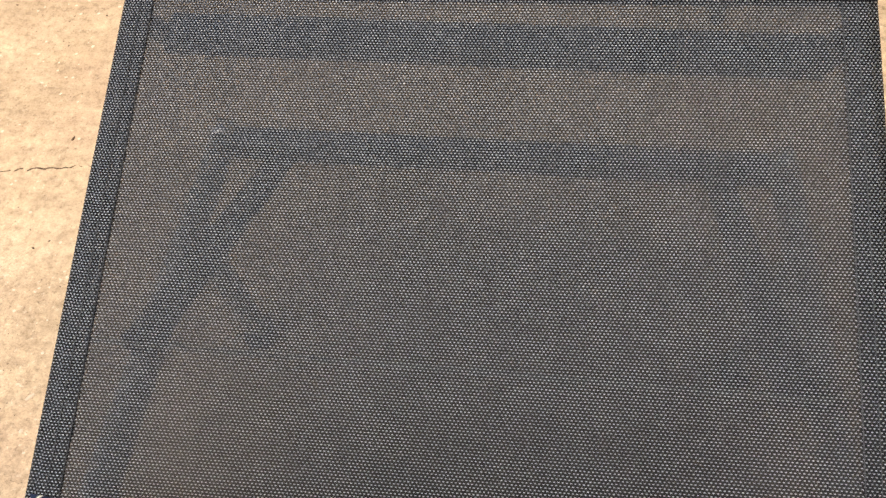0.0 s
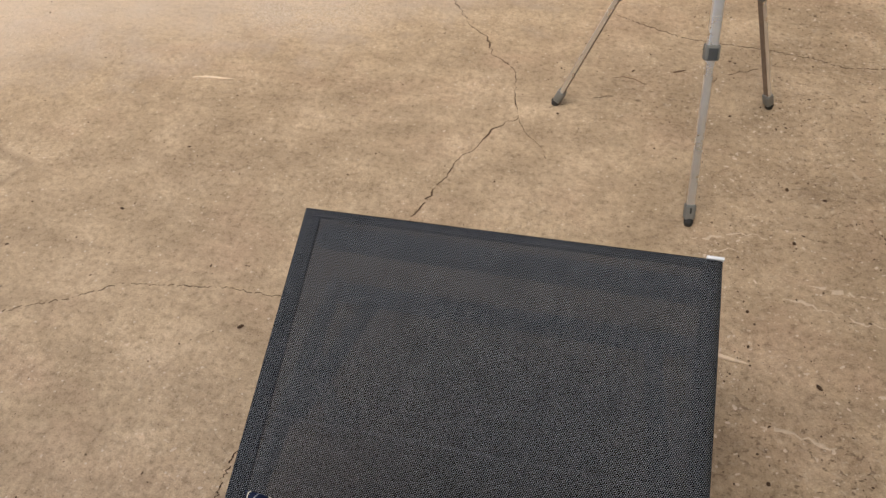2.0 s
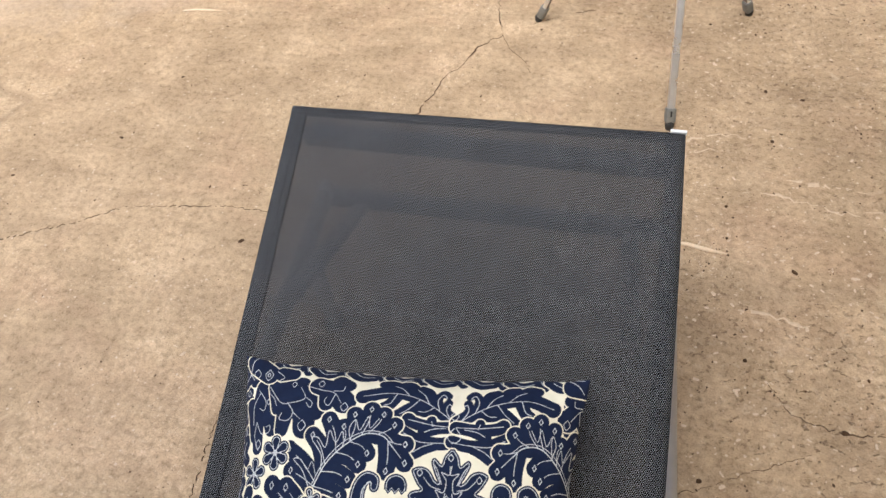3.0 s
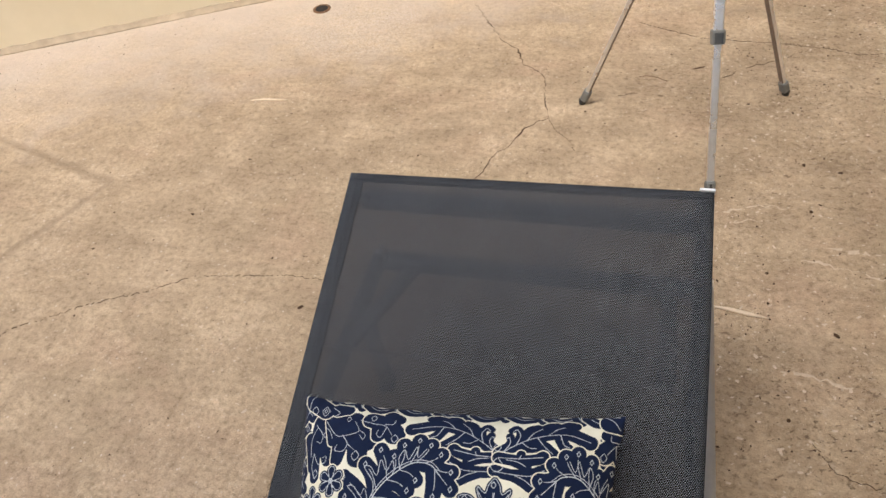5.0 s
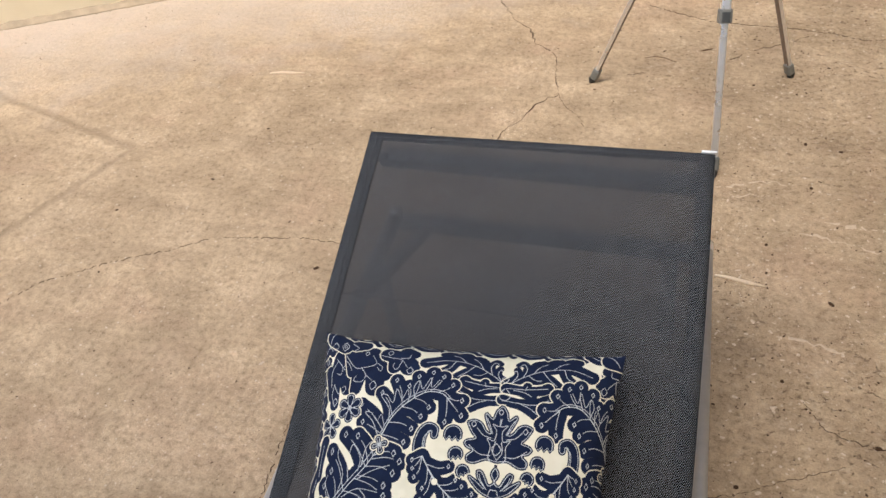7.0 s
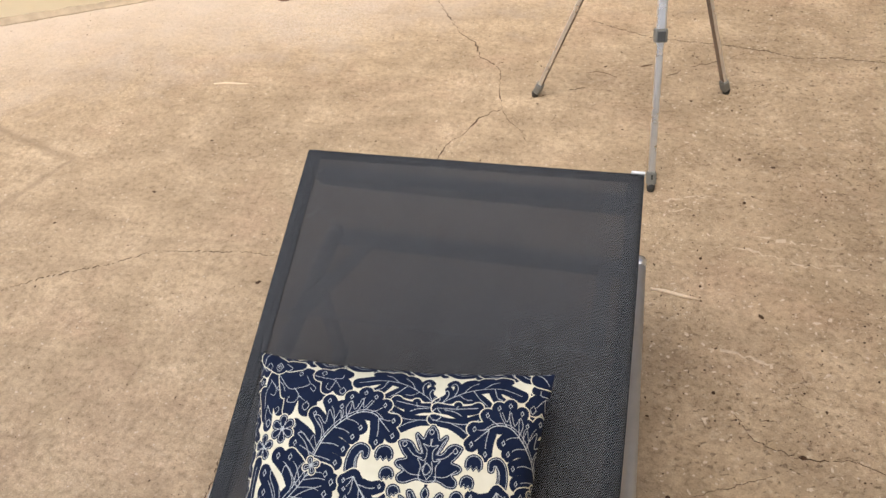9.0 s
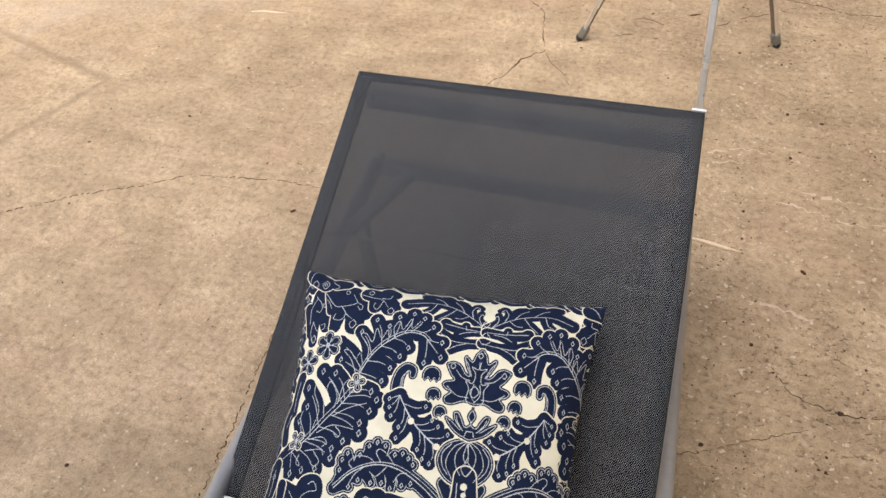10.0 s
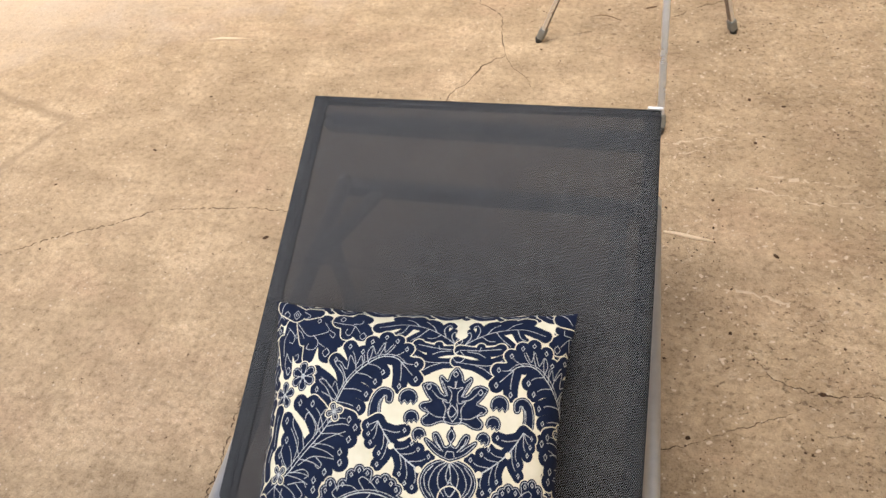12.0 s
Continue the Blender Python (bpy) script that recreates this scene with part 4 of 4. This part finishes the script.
    line([(-181, -108),(-170, -120)])


def damask_centre():
    """The motifs that stand on the axis."""
    lotus = [(66, 121),(60, 112),(57, 102),(49, 109),(46, 105),(50, 94),(56, 82),(50, 85),(44, 94),(35, 98),(25, 95),(26, 89),(32, 79),(37, 73),(27, 70),(23, 65),(28, 59),(35, 56),(28, 49),(30, 41),(40, 40),(54, 46),(66, 44)]
    closed(lotus)
    both([(64, 71),(62, 57),(68, 47)])
    both([(68, 40),(57, 48),(58, 64),(53, 74),(62, 72),(64, 85),(58, 94),(67, 92),(69, 102)])
    both([(58, 75),(47, 78),(38, 87)])
    both([(59, 52),(44, 53),(30, 63)])
    both([(59, 81),(53, 96),(49, 102)])
    ring((67, 112), 4)
    ring((33, 92), 4)
    ring((102, 89), 4)
    urn = [(69, 0),(51, -4),(38, -13),(32, -28),(36, -42),(46, -53),(58, -58),(72, -57)]
    closed(urn)
    clump([([(71, -48),(73, -74),(72, -98)], 12, 17)])
    both([(62, -56),(63, -76),(60, -94)])
    both([(66, -3),(51, -13),(44, -33),(54, -52)])
    both([(67, -4),(56, -18),(56, -33),(64, -46)])
    both([(68, -6),(65, -21),(68, -30)])
    both([(48, -9),(38, -22),(40, -37),(48, -47)])
    line([(69, -6),(72, -28)])
    ring((71, -37), 9)
    crown = [(69, 40),(64, 33),(63, 27),(67, 19),(61, 15),(56, 24),(50, 32),(44, 30),(47, 20),(55, 11),(46, 18),(36, 24),(35, 20),(46, 8),(56, 2),(67, -2)]
    closed(crown)
    both([(62, 3),(64, 9),(68, 9)])
    both([(59, 9),(51, 19),(48, 27)])
    dot((71, -59), 4.6)
    dot((72, -69), 3.6)
    dot((72, -78), 2.6)
    dot((72, -84), 2.0)
    both([(67, 148),(60, 138),(64, 131),(71, 129)])
    ring((66, 164), 6)
    ring((66, 61), 8)
    # small sprigs down the seam
    clump([([(-188, 52),(-192, 23),(-190, 4)], 7, 5), ([(-193, 12),(-201, -13),(-196, -35)], 7, 6)])
    line([(-189, 47),(-192, 23),(-190, 5)])
    line([(-194, 1),(-199, -16)])
    clump([([(-199, -69),(-199, -90),(-203, -111)], 9, 8), ([(-178, -92),(-177, -106)], 6, 5)])
    line([(-199, -73),(-199, -91),(-202, -108)])
    ring((-199, -82), 4)
    clump([([(-225, -122),(-207, -136)], 8, 8)])
    # pinched corners and the seam
    clump([([(-206, 214),(-183, 203)], 13, 12), ([(-164, 205),(-147, 206)], 9, 6)])
    ring((-184, 202), 8)
    ring((-184, 202), 3)
    ring((-203, 201), 7)
    line([(-216, 197),(-212, 215),(-206, 225)])
    line([(-173, 209),(-161, 201),(-167, 195)])
    clump([([(208, 216),(222, 213)], 13, 12)])
    line([(198, 225),(211, 217),(221, 205)])
    line([(206, 225),(219, 223)])


def damask():
    # the rest of the repeat, below
    for k in range(7):
        a = -200 + 66 * k
        leaf([(a, -218), (a + 10, -190), (a + 30, -170)], [(a - 14, -185), (a + 2, -165), (a + 24, -150), (a + 44, -160), (a + 40, -185)], 8, 6, 9)
    flower((82, -150), 8, 14, 7, 0)
    # sprigs cut off by the seams
    for k in range(9):
        a = -214 + 50 * k
        clump([([(a - 10, 222), (a + 4, 213), (a + 20, 216)], 6, 5), ([(a + 26, 224), (a + 34, 212)], 5, 4)])
        line([(a - 6, 221), (a + 6, 214), (a + 20, 217)])
        line([(a + 28, 222), (a + 33, 214)])
        for x in (-1, 1):
            clump([([(x * 222, a), (x * 213, a + 14), (x * 207, a + 27)], 6, 6), ([(x * 220, a + 18), (x * 205, a + 4)], 5, 6), ([(x * 222, a + 34), (x * 212, a + 40)], 6, 5)])
            line([(x * 222, a + 2), (x * 214, a + 14), (x * 208, a + 26)])
            line([(x * 217, a + 16), (x * 207, a + 6)])
            ring((x * 213, a + 38), 4)
    for side in (False, True):
        DAMASK.flip = side
        damask_half()
    DAMASK.flip = False
    damask_centre()
    DAMASK.navy -= 0.3


def print_material():
    m, n, l, b = node_mat("navy and cream damask cotton")
    navy, pale = n.new("ShaderNodeAttribute"), n.new("ShaderNodeAttribute")
    navy.attribute_name, pale.attribute_name = "navy", "pale"
    v = coords(n, l)
    fray = math_node(n, l, "MULTIPLY", math_node(n, l, "SUBTRACT", noise_tex(n, l, v, 420.0, 2), 0.5), 1.1)

    def inside(att, soft):
        r = n.new("ShaderNodeMapRange")
        r.inputs["From Min"].default_value, r.inputs["From Max"].default_value = soft, -soft
        l.new(math_node(n, l, "ADD", att.outputs["Fac"], fray), r.inputs["Value"])
        return r.outputs[0]
    cream = ramp(n, [(0.35, (0.76, 0.71, 0.52)), (0.65, (0.85, 0.80, 0.62))])
    l.new(noise_tex(n, l, v, 35.0, 5, 0.6), cream.inputs[0])
    blue = ramp(n, [(0.3, (0.0045, 0.009, 0.029)), (0.7, (0.009, 0.017, 0.048))])
    l.new(noise_tex(n, l, v, 50.0, 5, 0.7), blue.inputs[0])
    c = mix_col(n, l, inside(navy, 0.35), cream.outputs[0], blue.outputs[0])
    drawn = math_node(n, l, "MULTIPLY", inside(pale, 0.35), inside(navy, 0.35))
    c = mix_col(n, l, drawn, c, (0.62, 0.64, 0.62))
    l.new(c, b.inputs["Base Color"])
    b.inputs["Roughness"].default_value = 0.85
    b.inputs["Specular IOR Level"].default_value = 0.2
    weave = noise_tex(n, l, v, 900.0, 2, 0.6)
    bump(n, l, b, math_node(n, l, "ADD", weave, math_node(n, l, "MULTIPLY", inside(pale, 0.6), 0.8)), 0.35, 0.0008)
    return m


def build_cushion():
    damask()
    up = BACK_UP
    lean = radians(4.0)
    ax = Vector((1, 0, 0)) * math.cos(lean) + up * math.sin(lean)
    ay = up * math.cos(lean) - Vector((1, 0, 0)) * math.sin(lean)
    az = BACK_N
    centre = Vector((-0.020, 0.064, 0.503)) - ay * 0.222
    count = len(DAMASK.axis)

    def face(steps, side):
        u = np.linspace(-1, 1, steps)
        uu, vv = np.meshgrid(u, u)
        fill = (np.maximum(0, 1 - np.abs(uu) ** 2.4) * np.maximum(0, 1 - np.abs(vv) ** 2.4)) ** 0.5
        x = uu * (1 - 0.11 * (1 - vv ** 2) * np.abs(uu) ** 3) * CUSHION / 2
        y = vv * (1 - 0.062 * (1 - uu ** 2) * np.abs(vv) ** 3) * CUSHION / 2
        # gathers along the seams and soft dents in the filling
        puck = np.exp(-(1 - np.abs(vv)) / 0.10) * np.sin(uu * 31 + 2 * np.sin(uu * 7)) + np.exp(-(1 - np.abs(uu)) / 0.10) * np.sin(vv * 27 + 2 * np.sin(vv * 5 + 1))
        dent = 0.5 * np.sin(uu * 3.1 + 1.3 * vv + 0.4) * np.sin(vv * 2.7 - 0.8 * uu) + 0.25 * np.sin(uu * 7.3 + 1) * np.sin(vv * 6.1)
        z = side * fill * (0.082 if side > 0 else 0.076) + (0.0016 * puck * np.minimum(1, fill * 3) + 0.004 * dent * fill) * (1 if side > 0 else 0.3)
        x = x + 0.0008 * np.sin(vv * 23) * np.abs(uu) ** 6
        y = y + 0.0008 * np.sin(uu * 19 + 1) * np.abs(vv) ** 6
        co = np.array(centre) + x[..., None] * np.array(ax) + y[..., None] * np.array(ay) + z[..., None] * np.array(az)
        return co.reshape(-1, 3), uu.ravel(), vv.ravel()

    def quads(steps, start, flip):
        i = np.arange(steps - 1)
        a = (i[None, :] + i[:, None] * steps).ravel() + start
        q = np.stack([a, a + 1, a + 1 + steps, a + steps], 1)
        return q[:, ::-1] if flip else q

    top, _, _ = face(count, 1)
    under, uu, vv = face(61, -1)
    co = np.concatenate([top, under])
    faces = np.concatenate([quads(count, 0, False), quads(61, len(top), True)])
    me = bpy.data.meshes.new("throw_cushion")
    me.from_pydata(co.tolist(), [], faces.tolist())
    pick = lambda f: f[np.clip(((vv + 1) / 2 * (count - 1)).astype(int), 0, count - 1), np.clip(((uu + 1) / 2 * (count - 1)).astype(int), 0, count - 1)]
    for name, field in (("navy", DAMASK.navy), ("pale", DAMASK.pale)):
        att = me.attributes.new(name, "FLOAT", "POINT")
        att.data.foreach_set("value", np.concatenate([field.ravel(), pick(field)]).astype(np.float32))
    me.polygons.foreach_set("use_smooth", np.ones(len(faces), dtype=bool))
    me.materials.append(print_material())
    tagged(new("throw_cushion", me), "square cotton cushion with navy and cream damask print", "cushion")


build_cushion()


# ---- litter and marks on the concrete ----
def lump(rng, size, flat=0.45):
    bm = bmesh.new()
    bmesh.ops.create_icosphere(bm, subdivisions=1, radius=1.0)
    sx, sy = size * rng.uniform(0.7, 1.4), size * rng.uniform(0.5, 0.9)
    for v in bm.verts:
        k = rng.uniform(0.7, 1.2)
        v.co = Vector((v.co.x * sx * k, v.co.y * sy * k, (v.co.z * k + 0.6) * size * flat))
    return bm


def scatter(name, count, area, sizes, material, label, category, seed, flat, bias=1.0):
    """Very small bits, too many to tell apart, in one mesh."""
    rng = random.Random(seed)
    verts, faces = [], []
    (x0, y0), (x1, y1) = area
    protos = []
    for k in range(6):
        bm = lump(rng, 1.0, flat)
        bm.verts.index_update()
        protos.append(([v.co.copy() for v in bm.verts], [[v.index for v in f.verts] for f in bm.faces]))
        bm.free()
    for k in range(count):
        if k % 5 == 0:
            cx, cy = x0 + (x1 - x0) * rng.random(), y0 + (y1 - y0) * rng.random()
        x, y = (cx + rng.gauss(0, 0.03), cy + rng.gauss(0, 0.03)) if bias != 1.0 and k % 5 else (x0 + (x1 - x0) * rng.random(), y0 + (y1 - y0) * rng.random())
        if not min(x0, x1) < x < max(x0, x1):
            continue
        s, a = rng.uniform(*sizes) * rng.choice((0.6, 0.8, 1.0, 1.5)), rng.uniform(0, 6.3)
        ca, sa = math.cos(a) * s, math.sin(a) * s
        pv, pf = protos[k % 6]
        base = len(verts)
        verts.extend((x + c.x * ca - c.y * sa, y + c.x * sa + c.y * ca, c.z * s) for c in pv)
        faces.extend([base + i for i in f] for f in pf)
    me = bpy.data.meshes.new(name)
    me.from_pydata(verts, [], faces)
    me.materials.append(material)
    tagged(new(name, me), label, category, kind="stuff")


def build_litter():
    rng = random.Random(5)
    for x, y, s in ((-0.98, 1.204, 0.008), (-0.739, 0.802, 0.008), (-0.599, 0.645, 0.010), (0.483, 0.913, 0.012), (0.619, 0.737, 0.012),
                    (0.683, 0.364, 0.013), (-1.259, 0.769, 0.009), (-1.041, 0.941, 0.010), (-0.747, -0.127, 0.009), (0.589, 1.343, 0.009),
                    (0.453, 1.627, 0.009), (0.678, 1.319, 0.009), (-0.52, 1.179, 0.006), (-0.471, 1.277, 0.008), (-0.712, 0.573, 0.007),
                    (0.51, 0.496, 0.010), (0.595, 1.15, 0.009), (0.423, 0.225, 0.010), (-0.016, 1.547, 0.009), (0.456, 1.904, 0.008), (0.470, 1.897, 0.006), (0.176, 1.798, 0.009), (0.049, 1.489, 0.006)):
        ob = part("crumb", lump(rng, s * 0.62, 0.35), CRUMB)
        ob.matrix_world = pose(x, y, 0, 0, 0, rng.uniform(0, 360))
        tagged(ob, "dark dry crumb of dirt lying on the concrete", "dirt crumb", "crumbs on the concrete")
    for x, y, s in ((-0.61, 0.33, 0.008), (-1.04, 0.36, 0.008), (-0.93, 0.45, 0.006)):
        ob = part("stone_chip", lump(rng, s * 0.7, 0.3), CHIP)
        ob.matrix_world = pose(x, y, 0, 0, 0, rng.uniform(0, 360))
        tagged(ob, "pale stone chip lying on the concrete", "stone chip", "chips on the concrete")
    def stick(name, pts, r, mat, label):
        path = [Vector((*p, r * 0.8)) for p in pts]
        scales = [0.5] + [1.0] * (len(path) - 2) + [0.4]
        tagged(part(name, sweep_bm(path, circle(r, 7), scales=scales), mat, smooth=True), label, "stick")
    stick("stick", [(0.366, 0.786), (0.40, 0.782), (0.44, 0.773), (0.482, 0.766)], 0.0048, STICK, "short bleached stick lying on the concrete")
    stick("stick", [(-1.11, 1.512), (-1.07, 1.522), (-1.03, 1.524), (-0.985, 1.527)], 0.0038, STICK, "short bleached stick lying on the concrete")
    stick("twig", [(0.117, 1.750), (0.15, 1.763), (0.185, 1.756), (0.219, 1.732)], 0.0014, TWIG, "thin curved brown twig lying on the concrete")
    stick("twig", [(0.292, 1.812), (0.308, 1.820), (0.326, 1.829)], 0.0028, TWIG, "short dark brown twig lying on the concrete")
    # drain hole with a rusty rim
    hole = thing("drain_hole", "dark rusty drain hole in the concrete", "drain hole", at=(-1.093, 2.155, 0))
    # flat black disc on the ground paints the dark inside of the drain
    bm = bmesh.new()
    bmesh.ops.create_circle(bm, cap_ends=True, radius=0.028, segments=24)
    for v in bm.verts:
        v.co = Vector((-1.093 + v.co.x * 1.1, 2.155 + v.co.y * 1.15, 0.0030)) + Vector((rng.uniform(-0.003, 0.003), rng.uniform(-0.003, 0.003), 0))
    part("hole", bm, BLACK, hole)
    ring_path = [(-1.093 + 0.029 * math.cos(a), 2.155 + 0.031 * math.sin(a), 0.0012) for a in np.linspace(0, 2 * math.pi, 28)]
    part("rusty_rim", sweep_bm(ring_path, rounded_profile(0.011, 0.005, 0.002, 2), caps=False), RUST, hole, "rust brown crumbling rim", smooth=True)
    scatter("grit", 1800, ((0.33, -0.45), (1.3, 2.3)), (0.0009, 0.0029), CRUMB, "dark grit and pits scattered on the concrete", "grit", 21, 0.3, 2.0)
    scatter("grit", 750, ((-0.3, -0.6), (-2.3, 2.2)), (0.0009, 0.0024), CRUMB, "dark grit scattered on the concrete", "grit", 22, 0.3, 2.0)
    scatter("grit", 130, ((-0.3, 0.6), (0.35, 2.3)), (0.0010, 0.0028), CRUMB, "dark grit scattered on the concrete", "grit", 23, 0.3)
    scatter("pale_grit", 1800, ((0.33, -0.45), (1.3, 2.3)), (0.0015, 0.0042), CHIP, "pale stone flecks in the concrete surface", "grit", 24, 0.12, 2.0)
    scatter("pale_grit", 900, ((-0.3, -0.6), (-2.3, 2.2)), (0.0013, 0.0036), CHIP, "pale stone flecks in the concrete surface", "grit", 25, 0.12)


build_litter()
